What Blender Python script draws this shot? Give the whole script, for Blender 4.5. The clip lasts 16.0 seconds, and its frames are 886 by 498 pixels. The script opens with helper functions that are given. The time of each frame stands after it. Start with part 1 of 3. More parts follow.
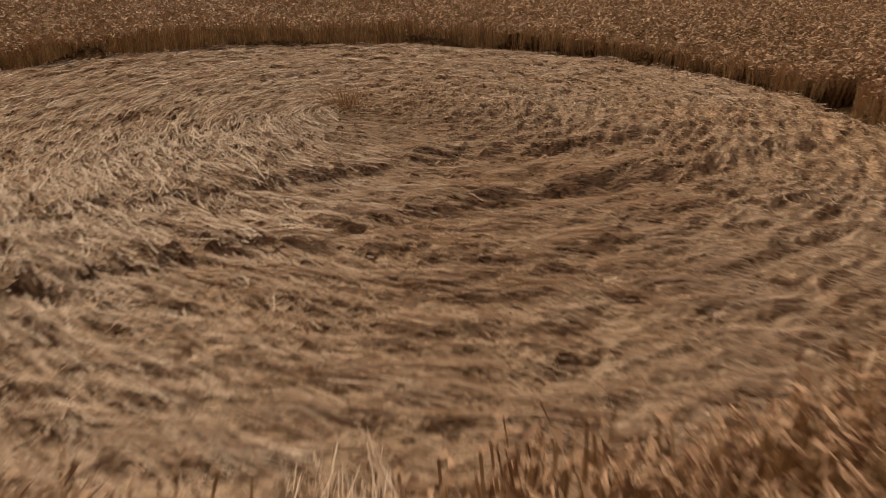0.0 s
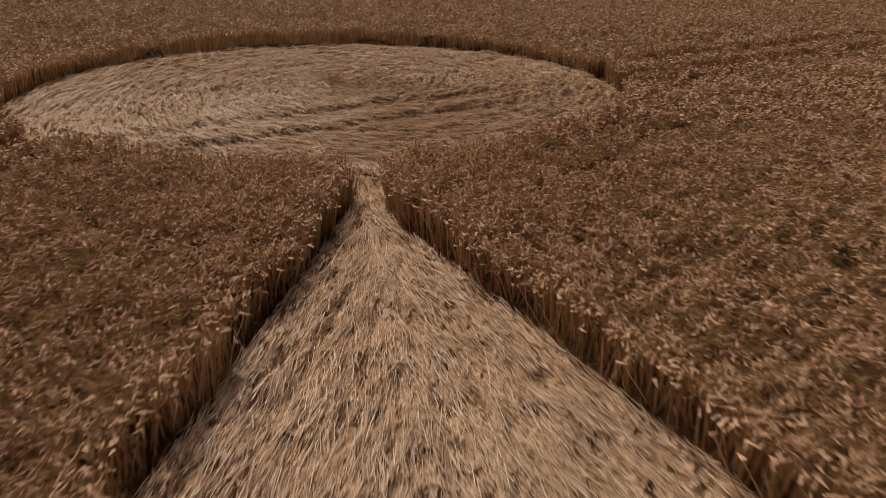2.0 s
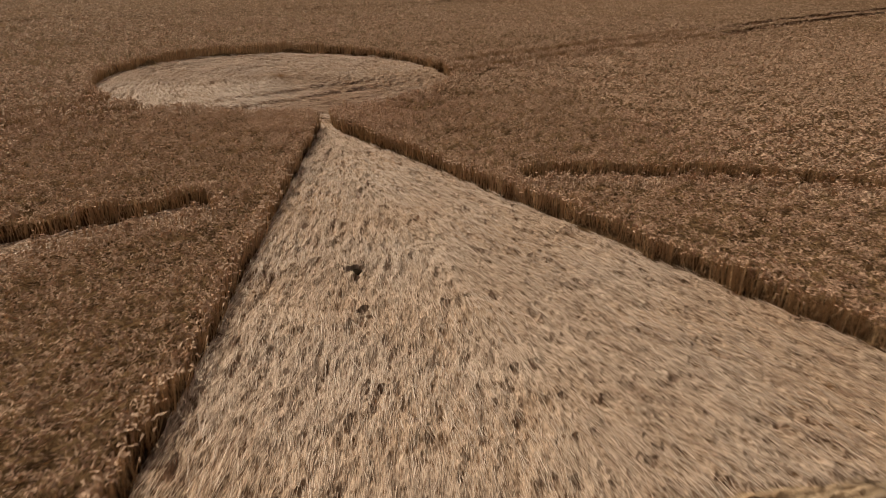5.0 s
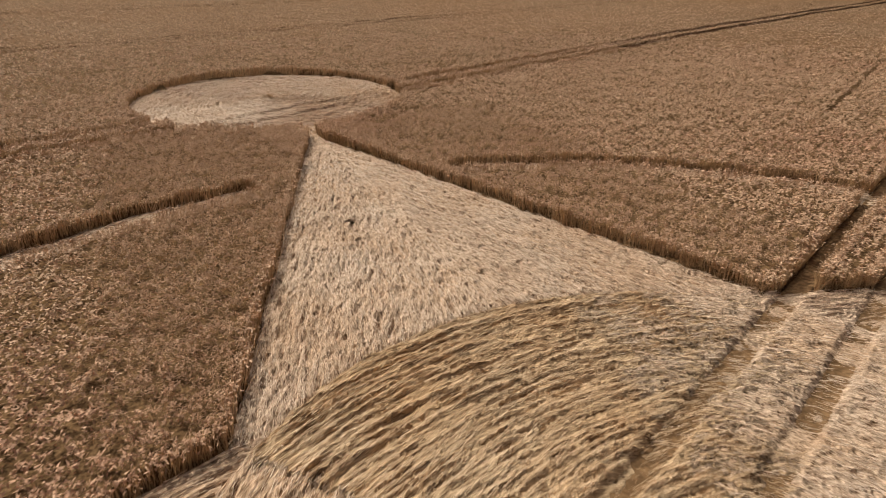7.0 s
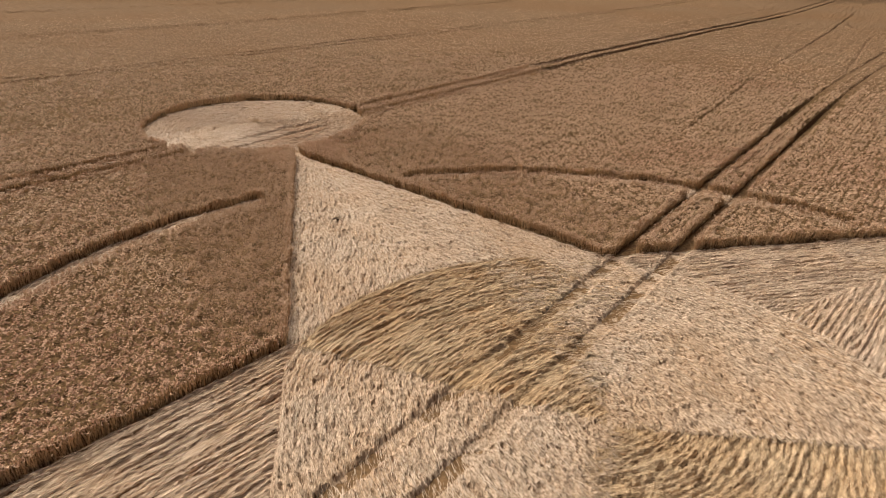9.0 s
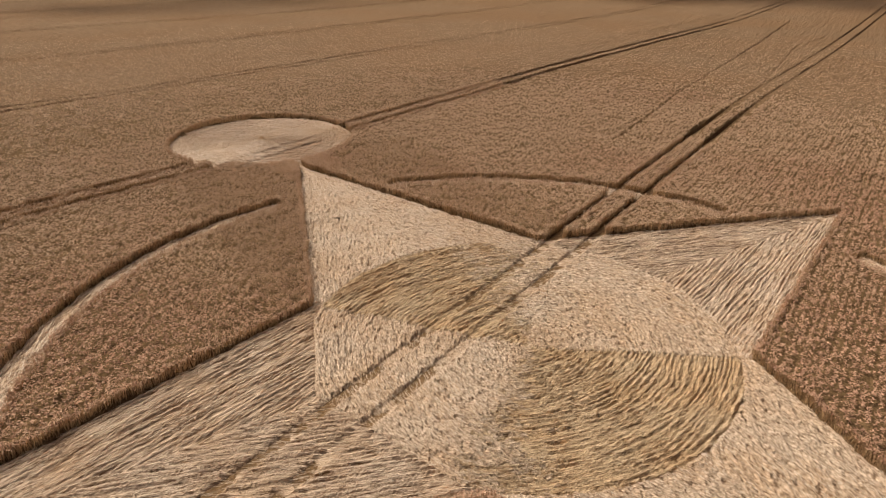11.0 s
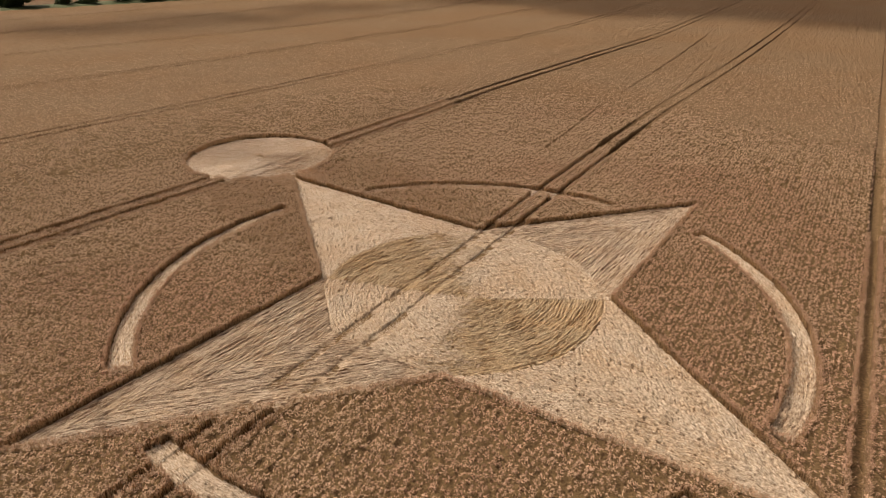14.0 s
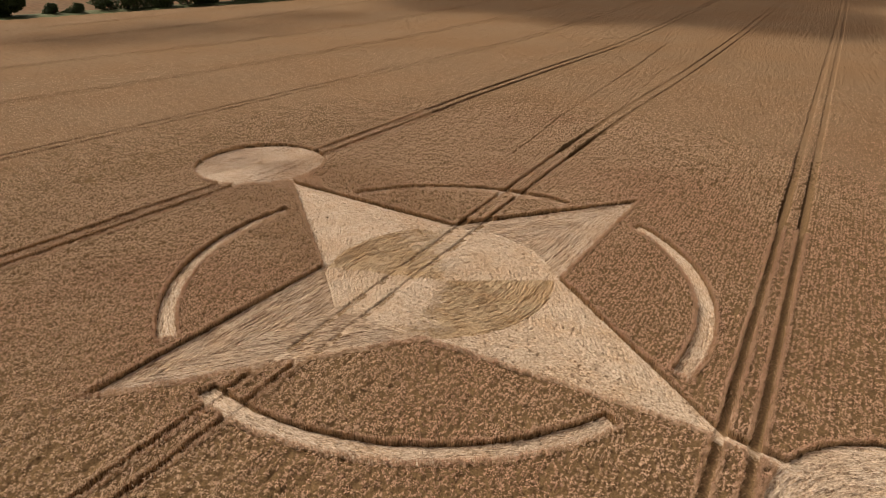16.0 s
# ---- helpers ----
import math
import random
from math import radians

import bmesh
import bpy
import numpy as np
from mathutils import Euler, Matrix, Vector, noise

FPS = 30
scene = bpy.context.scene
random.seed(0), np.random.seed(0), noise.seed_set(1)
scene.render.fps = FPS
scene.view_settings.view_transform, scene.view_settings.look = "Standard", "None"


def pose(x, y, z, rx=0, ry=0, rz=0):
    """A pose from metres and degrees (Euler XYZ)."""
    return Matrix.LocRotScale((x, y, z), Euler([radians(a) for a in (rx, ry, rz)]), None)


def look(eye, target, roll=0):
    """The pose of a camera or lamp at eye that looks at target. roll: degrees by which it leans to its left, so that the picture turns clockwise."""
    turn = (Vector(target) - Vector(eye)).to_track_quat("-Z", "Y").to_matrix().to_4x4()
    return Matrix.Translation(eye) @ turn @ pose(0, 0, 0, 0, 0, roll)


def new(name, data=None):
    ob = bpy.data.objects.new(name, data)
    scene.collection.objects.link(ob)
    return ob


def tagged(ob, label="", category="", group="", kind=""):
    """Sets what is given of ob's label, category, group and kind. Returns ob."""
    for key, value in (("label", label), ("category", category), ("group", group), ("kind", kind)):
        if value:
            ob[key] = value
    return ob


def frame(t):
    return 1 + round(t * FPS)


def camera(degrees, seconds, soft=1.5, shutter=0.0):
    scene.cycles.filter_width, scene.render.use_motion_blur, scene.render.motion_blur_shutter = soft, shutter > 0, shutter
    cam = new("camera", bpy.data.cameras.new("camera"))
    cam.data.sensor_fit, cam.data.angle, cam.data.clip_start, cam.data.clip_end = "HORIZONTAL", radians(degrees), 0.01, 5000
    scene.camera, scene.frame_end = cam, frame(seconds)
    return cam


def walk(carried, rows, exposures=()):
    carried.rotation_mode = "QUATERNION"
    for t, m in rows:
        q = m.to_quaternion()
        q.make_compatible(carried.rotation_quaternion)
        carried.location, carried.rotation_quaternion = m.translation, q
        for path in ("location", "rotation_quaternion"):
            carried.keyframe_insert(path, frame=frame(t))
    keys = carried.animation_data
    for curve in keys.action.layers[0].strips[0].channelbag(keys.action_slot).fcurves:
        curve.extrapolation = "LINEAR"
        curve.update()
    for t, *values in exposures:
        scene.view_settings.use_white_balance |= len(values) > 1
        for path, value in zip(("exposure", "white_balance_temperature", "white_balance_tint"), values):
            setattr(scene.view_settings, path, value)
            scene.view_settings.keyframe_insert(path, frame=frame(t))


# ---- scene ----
cam = camera(68.6, 16.0, soft=0.5, shutter=0.34)
PATH = [
    (0, (0.486, 22.427, 2.083), (0.676, 24.232, 1.243), 0.8),
    (0.5, (0.31, 20.541, 2.262), (0.54, 22.344, 1.427), 0.9),
    (1, (0.1, 18.766, 2.574), (0.375, 20.558, 1.73), 0.9),
    (1.5, (-0.126, 16.959, 2.911), (0.187, 18.74, 2.057), 0.6),
    (2, (-0.413, 15.128, 3.2), (-0.052, 16.9, 2.346), 0.6),
    (2.5, (-0.787, 13.369, 3.531), (-0.369, 15.124, 2.668), 1.0),
    (3, (-1.119, 11.628, 3.821), (-0.655, 13.369, 2.952), 0.7),
    (3.5, (-1.659, 9.76, 4.068), (-1.134, 11.487, 3.207), 1.0),
    (4, (-2.253, 7.975, 4.343), (-1.675, 9.688, 3.487), 1.2),
    (4.5, (-2.866, 6.218, 4.663), (-2.239, 7.915, 3.808), 1.2),
    (5, (-3.56, 4.415, 5.067), (-2.883, 6.094, 4.216), 1.2),
    (7.5, (-7.304, -4.545, 8.214), (-6.481, -2.936, 7.356), 0.6),
    (8, (-8.177, -6.306, 9.035), (-7.321, -4.715, 8.176), 0.7),
    (8.5, (-9.117, -8.078, 9.845), (-8.228, -6.505, 8.986), 0.7),
    (9, (-10.1, -9.837, 10.617), (-9.184, -8.279, 9.76), 0.7),
    (9.5, (-11.115, -11.55, 11.441), (-10.181, -10.003, 10.583), 0.7),
    (10, (-12.044, -13.317, 12.268), (-11.1, -11.779, 11.408), 0.5),
    (12.5, (-17.176, -21.542, 16.458), (-16.163, -20.052, 15.588), -0.0),
    (13, (-18.285, -23.172, 17.236), (-17.255, -21.693, 16.368), -0.0),
    (13.5, (-19.312, -24.775, 17.968), (-18.268, -23.306, 17.101), -0.1),
    (14, (-20.449, -26.431, 18.812), (-19.39, -24.975, 17.942), -0.0),
    (14.5, (-21.533, -27.991, 19.559), (-20.457, -26.547, 18.69), -0.0),
    (15, (-22.7, -29.582, 20.395), (-21.611, -28.148, 19.524), 0.0),
    (15.5, (-23.811, -31.178, 21.156), (-22.713, -29.751, 20.285), -0.1),
    (16, (-24.995, -32.757, 21.982), (-23.889, -31.336, 21.11), 0.0),
]
walk(cam, [(t, look(eye, target, roll)) for t, eye, target, roll in PATH],
     exposures=[(0.0, -1.23, 8950, 11.5), (0.5, -1.22, 8720, 13.5), (1.0, -1.23, 8520, 15.5), (2.5, -1.26, 8180, 13.5), (3.4, -1.2, 8100, 11), (4.2, -1.08, 7850, 8), (5.0, -0.88, 7520, 6),
                (7.5, -0.25, 7050, 3), (10.0, -0.22, 7050, 3), (12.5, -0.25, 7180, 2), (16.0, -0.29, 7280, 2.5)])


# ---------------------------------------------------------------- sky and sun
SUN_EL, SUN_AZ = radians(50), math.atan2(-0.40, 0.92)      # azimuth from +y towards +x
world = bpy.data.worlds.new("sky")
scene.world = world
world.use_nodes = True
wn = world.node_tree.nodes
sky = wn.new("ShaderNodeTexSky")
sky.sky_type = "NISHITA"
sky.sun_disc = False
sky.sun_elevation = SUN_EL
sky.sun_rotation = SUN_AZ
sky.dust_density = 8.0
sky.air_density = 0.15
sky.ozone_density = 0.0
wn["Background"].inputs[1].default_value = 0.125
world.node_tree.links.new(sky.outputs[0], wn["Background"].inputs[0])

sun_data = bpy.data.lights.new("sun", "SUN")
sun_data.energy = 4.0
sun_data.angle = radians(0.6)
sun_data.color = (1.0, 0.93, 0.83)
sun = new("sun", sun_data)
to_sun = Vector((math.sin(SUN_AZ) * math.cos(SUN_EL), math.cos(SUN_AZ) * math.cos(SUN_EL), math.sin(SUN_EL)))
sun.matrix_world = look(to_sun * 50, (0, 0, 0))


# ---------------------------------------------------------------- materials
def straw_material(name, dark, light, rough=0.6, patch=0.12, tint=(1.0, 1.0, 1.0), gloss=0.25, bump=0.0, fine=40.0, octaves=3, blades=True, vary=0.6, drift=(0.0, 0.0, 0.0), rows=False, leak=0.0):
    """Dry plant matter: each blade its own shade, broad patches over metres, fine grain along it."""
    m = bpy.data.materials.new(name)
    m.use_nodes = True
    n, l = m.node_tree.nodes, m.node_tree.links
    bsdf = n["Principled BSDF"]
    bsdf.inputs["Roughness"].default_value = rough
    bsdf.inputs["Specular IOR Level"].default_value = gloss
    geo = n.new("ShaderNodeNewGeometry")
    ramp = n.new("ShaderNodeValToRGB")
    ramp.color_ramp.elements[0].color = (*dark, 1)
    ramp.color_ramp.elements[1].color = (*light, 1)
    big = n.new("ShaderNodeTexNoise")
    big.inputs["Scale"].default_value = patch
    big.inputs["Detail"].default_value = 5
    small = n.new("ShaderNodeTexNoise")
    small.inputs["Scale"].default_value = fine
    small.inputs["Detail"].default_value = octaves
    small.inputs["Roughness"].default_value = 0.5 if octaves < 5 else 0.68
    for tex in (big, small):
        l.new(geo.outputs["Position"], tex.inputs["Vector"])
    if rows:                                                    # grain drawn out along the drilled rows
        drill = n.new("ShaderNodeMapping")
        drill.vector_type = "TEXTURE"
        drill.inputs["Rotation"].default_value = (0, 0, math.atan2(0.365, 0.931))
        drill.inputs["Scale"].default_value = (3.0, 0.45, 1.0)
        l.new(geo.outputs["Position"], drill.inputs["Vector"])
        l.new(drill.outputs[0], small.inputs["Vector"])
    mix = n.new("ShaderNodeMath")
    mix.operation = "MULTIPLY_ADD"
    mix.inputs[1].default_value = 1.05 - vary if blades else 2.6
    l.new(small.outputs["Fac"], mix.inputs[0])
    half = n.new("ShaderNodeMath")
    half.operation = "MULTIPLY"
    half.inputs[1].default_value = vary
    l.new(geo.outputs["Random Per Island"], half.inputs[0])
    if blades:
        l.new(half.outputs[0], mix.inputs[2])
    else:
        mix.inputs[2].default_value = -0.8
    l.new(mix.outputs[0], ramp.inputs[0])
    hue = n.new("ShaderNodeMix")
    hue.data_type = "RGBA"
    hue.blend_type = "MULTIPLY"
    span = n.new("ShaderNodeMapRange")
    span.inputs["From Min"].default_value = 0.4
    span.inputs["From Max"].default_value = 0.62
    slope = n.new("ShaderNodeVectorMath")
    slope.operation = "DOT_PRODUCT"
    slope.inputs[1].default_value = drift
    l.new(geo.outputs["Position"], slope.inputs[0])
    ripe = n.new("ShaderNodeMath")
    l.new(big.outputs["Fac"], ripe.inputs[0])
    l.new(slope.outputs["Value"], ripe.inputs[1])
    l.new(ripe.outputs[0], span.inputs["Value"])
    l.new(span.outputs[0], hue.inputs["Factor"])
    l.new(ramp.outputs["Color"], hue.inputs["A"])
    hue.inputs["B"].default_value = (*tint, 1)
    l.new(hue.outputs["Result"], bsdf.inputs["Base Color"])
    if bump:
        b = n.new("ShaderNodeBump")
        b.inputs["Strength"].default_value = 1.0
        b.inputs["Distance"].default_value = bump
        l.new(small.outputs["Fac"], b.inputs["Height"])
        l.new(b.outputs[0], bsdf.inputs["Normal"])
    if leak:                                                    # thin dry tissue lets some of the light through
        glow = n.new("ShaderNodeBsdfTranslucent")
        both = n.new("ShaderNodeMixShader")
        both.inputs[0].default_value = leak
        l.new(hue.outputs["Result"], glow.inputs["Color"])
        l.new(bsdf.outputs[0], both.inputs[1])
        l.new(glow.outputs[0], both.inputs[2])
        l.new(both.outputs[0], n["Material Output"].inputs["Surface"])
    return m


DRIFT = (-0.0003, -0.0055, 0.0)                                   # riper and redder towards the south
EAR = straw_material("wheat_ear", (0.34, 0.22, 0.150), (0.73, 0.505, 0.368), leak=0.06, tint=(0.90, 0.785, 0.785), patch=0.06, drift=DRIFT, fine=9.0, vary=0.4)
STALK = straw_material("wheat_stalk", (0.31, 0.195, 0.115), (0.64, 0.44, 0.28), tint=(0.95, 0.93, 0.85), patch=0.3, leak=0.15)
# low albedo carries the self-shade of ears not modelled at this distance
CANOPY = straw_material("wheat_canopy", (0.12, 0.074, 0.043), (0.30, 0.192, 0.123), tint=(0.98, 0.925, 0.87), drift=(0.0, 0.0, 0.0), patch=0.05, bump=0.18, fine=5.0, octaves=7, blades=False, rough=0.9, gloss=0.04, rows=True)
# darker than CANOPY: shade in the gaps between ears, put into the colour
UNDER_SHADE = straw_material("wheat_understorey_shade", (0.075, 0.044, 0.023), (0.20, 0.125, 0.07), patch=0.3, bump=0.06, fine=12.0, octaves=4, blades=False, rough=0.9, gloss=0.02)
STRAW = straw_material("laid_straw", (0.40, 0.288, 0.212), (0.93, 0.785, 0.685), tint=(0.93, 0.865, 0.80), patch=0.3, fine=14.0, rough=0.45, gloss=0.5, leak=0.2)


# STRAW darkened and yellowed: light on the crosswise lay, put into the colour
DIM_STRAW = straw_material("dim_straw", (0.38, 0.265, 0.17), (0.87, 0.69, 0.52), tint=(1.0, 0.95, 0.89), patch=0.4, fine=14.0, rough=0.5, gloss=0.45, leak=0.2)


def mat_material(name, dark, light):
    """Matted straw: streaks that follow the way it was combed, with deeper gaps between the locks, their shade put into
    the colour.
    """
    m = straw_material(name, dark, light, patch=0.4, tint=(0.95, 0.88, 0.80), rough=0.8, gloss=0.05)
    n, l = m.node_tree.nodes, m.node_tree.links
    uv = n.new("ShaderNodeUVMap")
    uv.uv_map = "combed"
    heights = []
    for across, along, detail in ((75.0, 7.0, 2.0), (16.0, 3.2, 3.0)):
        scale = n.new("ShaderNodeMapping")
        scale.inputs["Scale"].default_value = (across, along, 1)
        tex = n.new("ShaderNodeTexNoise")
        tex.inputs["Scale"].default_value = 1.0
        tex.inputs["Detail"].default_value = detail
        l.new(uv.outputs[0], scale.inputs["Vector"])
        l.new(scale.outputs[0], tex.inputs["Vector"])
        heights.append(tex)
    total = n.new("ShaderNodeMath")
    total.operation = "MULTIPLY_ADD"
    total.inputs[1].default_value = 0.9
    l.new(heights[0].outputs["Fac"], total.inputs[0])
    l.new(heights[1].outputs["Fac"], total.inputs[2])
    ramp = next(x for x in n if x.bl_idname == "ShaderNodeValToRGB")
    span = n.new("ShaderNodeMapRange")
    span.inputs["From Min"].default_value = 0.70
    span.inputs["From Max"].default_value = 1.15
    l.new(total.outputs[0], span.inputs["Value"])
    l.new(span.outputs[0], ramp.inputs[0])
    b = n.new("ShaderNodeBump")
    b.inputs["Strength"].default_value = 1.0
    b.inputs["Distance"].default_value = 0.045
    l.new(total.outputs[0], b.inputs["Height"])
    l.new(b.outputs[0], n["Principled BSDF"].inputs["Normal"])
    return m


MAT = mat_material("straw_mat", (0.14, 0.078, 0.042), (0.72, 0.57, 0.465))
DIM_MAT = mat_material("dim_mat", (0.16, 0.096, 0.054), (0.68, 0.515, 0.36))
SOIL = straw_material("dry_soil", (0.10, 0.058, 0.03), (0.22, 0.135, 0.075), patch=0.8, bump=0.03, fine=9.0, rough=0.9, gloss=0.1, blades=False)
FAR_SOIL = straw_material("far_ground", (0.10, 0.064, 0.04), (0.17, 0.108, 0.07), patch=0.02, tint=(1.0, 0.84, 0.76), fine=0.6, rough=0.9, gloss=0.05, blades=False)
GRASS = straw_material("verge_grass", (0.035, 0.046, 0.014), (0.10, 0.105, 0.038), patch=0.3, fine=2.0, rough=0.8, bump=0.2, blades=False)
LEAF = straw_material("hedge_leaf", (0.02, 0.036, 0.012), (0.075, 0.11, 0.034), patch=0.3, fine=3.0, rough=0.6)
CLOUD = straw_material("cloud", (0.78, 0.78, 0.80), (0.86, 0.86, 0.86), patch=0.01, fine=0.02, rough=1.0, gloss=0.0)
# near-black, so that a shallow hole in the straw looks deep and shaded
HOLE_DARK = straw_material("hole_dark", (0.012, 0.008, 0.005), (0.04, 0.026, 0.016), patch=2.0, fine=60.0, rough=0.95, gloss=0.05, bump=0.02, blades=False)
BARK = straw_material("bark", (0.05, 0.035, 0.025), (0.14, 0.10, 0.07), patch=1.0, fine=8.0, rough=0.9)

# ---------------------------------------------------------------- mesh helpers
rng = np.random.default_rng(7)


def mesh_of(name, verts, faces, material, smooth=False):
    """A mesh from arrays: verts (n, 3), faces (m, 3 or 4)."""
    me = bpy.data.meshes.new(name)
    verts, faces = np.asarray(verts, np.float32).reshape(-1, 3), np.asarray(faces, np.int32)
    k = faces.shape[1]
    me.vertices.add(len(verts))
    me.vertices.foreach_set("co", verts.ravel())
    me.loops.add(faces.size)
    me.loops.foreach_set("vertex_index", faces.ravel())
    me.polygons.add(len(faces))
    me.polygons.foreach_set("loop_start", np.arange(0, faces.size, k, dtype=np.int32))
    me.polygons.foreach_set("use_smooth", np.full(len(faces), smooth))
    me.update(calc_edges=True)
    me.materials.append(material)
    return me


def thing(name, label, category, kind="", group="", data=None):
    return tagged(new(name, data), label, category, group, kind)


def part(name, me, parent, label="", kind=""):
    ob = new(name, me)
    ob.parent = parent
    return tagged(ob, label, kind=kind)


def ribbons(points, half, side):
    """Strips: points (n, k, 3), half widths (n, k), side vectors (n, 3) -> verts, quads."""
    n, k, _ = points.shape
    off = half[..., None] * side[:, None, :]
    verts = np.stack([points - off, points + off], 2).reshape(-1, 3)
    a = (np.arange(n)[:, None] * k + np.arange(k - 1)[None]).ravel() * 2
    return verts, np.stack([a, a + 1, a + 3, a + 2], 1)


def join(*pieces):
    verts, faces, base = [], [], 0
    for v, f in pieces:
        verts.append(v)
        faces.append(f + base)
        base += len(v)
    return np.concatenate(verts), np.concatenate(faces)


def lattice(x, y, seed=0):
    """Smooth value noise, about -1 to 1, with cells one unit wide."""
    def corner(i, j):
        h = (i.astype(np.int64) * 73856093) ^ (j.astype(np.int64) * 19349663) ^ (seed * 83492791 + 1013)
        h = (h ^ (h >> 13)) * 1274126177
        return ((h ^ (h >> 16)) & 0xFFFF) / 32767.5 - 1.0
    i, j = np.floor(x), np.floor(y)
    fx, fy = x - i, y - j
    fx, fy = fx * fx * (3 - 2 * fx), fy * fy * (3 - 2 * fy)
    low = corner(i, j) * (1 - fx) + corner(i + 1, j) * fx
    high = corner(i, j + 1) * (1 - fx) + corner(i + 1, j + 1) * fx
    return low * (1 - fy) + high * fy


# ---------------------------------------------------------------- plan of the field
ALONG = np.array([0.931, 0.365]) / math.hypot(0.931, 0.365)     # the way the tram lines run
ACROSS = np.array([-ALONG[1], ALONG[0]])
HEIGHT = 0.565                                                  # of the standing crop
STATIONS = np.array([-60.0, -10.0, 20.0, 45.0, 80.0, 110.0, 150.0, 260.0])
TRAMS = {                                                       # offsets across, at the stations along
    0: (-21.4, -21.3, -21.1, -20.85, -20.5, -20.2, -19.9, -18.5),
    1: (1.4, 1.75, 2.05, 2.1, 0.65, 0.1, -0.1, 1.0),
    2: (31.5, 27.6, 25.2, 24.5, 22.2, 19.9, 20.2, 22.2),
    3: (59.0, 54.2, 50.6, 48.2, 44.5, 41.4, 42.0, 46.0),
    4: (93.0, 85.0, 77.5, 73.0, 68.5, 65.6, 64.8, 69.0),
    5: (130.0, 117.0, 109.0, 102.0, 93.5, 89.6, 89.0, 93.0),
    6: (165.0, 150.0, 142.0, 135.0, 128.5, 127.0, 128.6, 132.0),
}
GAUGE, RUT = 1.60, 0.47                                         # wheel spacing, width of one wheel mark


def tram(k, u):
    """Offset across of tram line k, rounded off between the stations."""
    if k < 0:
        return tram(0, u) + 24.0 * k
    if k > 6:
        return tram(6, u) + 26.0 * (k - 6)
    return sum(np.interp(u + d, STATIONS, TRAMS[k]) for d in (-10, -5, 0, 5, 10)) / 5


def uv_of(x, y):
    return x * ALONG[0] + y * ALONG[1], x * ACROSS[0] + y * ACROSS[1]


def xy_of(u, v):
    return u * ALONG[0] + v * ACROSS[0], u * ALONG[1] + v * ACROSS[1]


TIPS = {"north": (0.15, 23.5), "east": (22.8, -0.35), "south": (0.45, -22.5), "west": (-23.5, 0.1)}
STAR = [(0.15, 23.5), (5.95, 5.9), (22.8, -0.35), (6.1, -6.15), (0.45, -22.5), (-5.95, -6.4), (-23.5, 0.1), (-6.0, 5.85)]
DISC = (-0.1, -0.25, 8.15)
RING_NORTH, RING_SOUTH = (0.1, 30.69, 6.64), (0.8, -31.3, 6.65)
HUB = (-0.3, -1.3)                                              # where the four sectors of the disc meet
ARCS = {                                                        # inner and outer radius, from and to, degrees from +x
    "north_east": (16.5, 17.52, 9.5, 79.6),
    "south_east": (17.5, 18.65, -80.6, -12.2),
    "south_west": (17.6, 18.8, -170.0, -99.0),
    "north_west": (17.3, 18.45, 101.0, 171.0),
}
DRAWN_OUT = {101.0: 0.62}                                       # an arc that widens its radius towards its far end


def sd_polygon(x, y, pts):
    d = np.full(np.shape(x), 1e9)
    s = np.ones(np.shape(x))
    for (ax, ay), (bx, by) in zip(pts, pts[-1:] + pts[:-1]):
        ex, ey, wx, wy = bx - ax, by - ay, x - ax, y - ay
        h = np.clip((wx * ex + wy * ey) / (ex * ex + ey * ey), 0, 1)
        d = np.minimum(d, (wx - ex * h) ** 2 + (wy - ey * h) ** 2)
        c1, c2, c3 = y >= ay, y < by, ex * wy > ey * wx
        s = np.where((c1 & c2 & c3) | (~c1 & ~c2 & ~c3), -s, s)
    return s * np.sqrt(d)


def sd_segment(x, y, a, b, r):
    ex, ey, wx, wy = b[0] - a[0], b[1] - a[1], x - a[0], y - a[1]
    h = np.clip((wx * ex + wy * ey) / (ex * ex + ey * ey), 0, 1)
    return np.hypot(wx - ex * h, wy - ey * h) - r


def sd_round(x, y, c):
    return np.hypot(x - c[0], y - c[1]) - c[2]


def sd_centre(x, y):
    """The star's centre: round but for its straight western corner."""
    d = sd_round(x, y, DISC)
    for (ax, ay), (bx, by) in (((-6.0, 5.85), (-8.15, 0.4)), ((-8.15, 0.4), (-5.95, -6.4))):
        ex, ey = bx - ax, by - ay
        d = np.maximum(d, (ey * (x - ax) - ex * (y - ay)) / math.hypot(ex, ey))
    return d


def sd_arc(x, y, arc):
    r0, r1, a0, a1 = arc
    r, mid, half = np.hypot(x, y), radians((a0 + a1) / 2), radians((a1 - a0) / 2)
    turn = (np.arctan2(y, x) - mid + math.pi) % (2 * math.pi) - math.pi
    r = r - DRAWN_OUT.get(a0, 0.0) * np.clip(turn, -half, half)
    turn = np.abs(turn)
    return np.maximum(np.abs(r - (r0 + r1) / 2) - (r1 - r0) / 2, (turn - half) * (r0 + r1) / 2)


def sd_paths(x, y):
    north = sd_segment(x, y, (0.15, 22.8), (0.3, 24.3), 0.22)
    south = sd_segment(x, y, (0.45, -22.0), (1.05, -25.0), 0.33)
    return np.minimum(north, south)


def sd_laid(x, y):
    """Less than 0 where the crop lies flat by design, metres to it elsewhere."""
    d = np.minimum(sd_polygon(x, y, STAR), sd_paths(x, y))
    for c in (RING_NORTH, RING_SOUTH):
        d = np.minimum(d, sd_round(x, y, c))
    for arc in ARCS.values():
        d = np.minimum(d, sd_arc(x, y, arc))
    return d


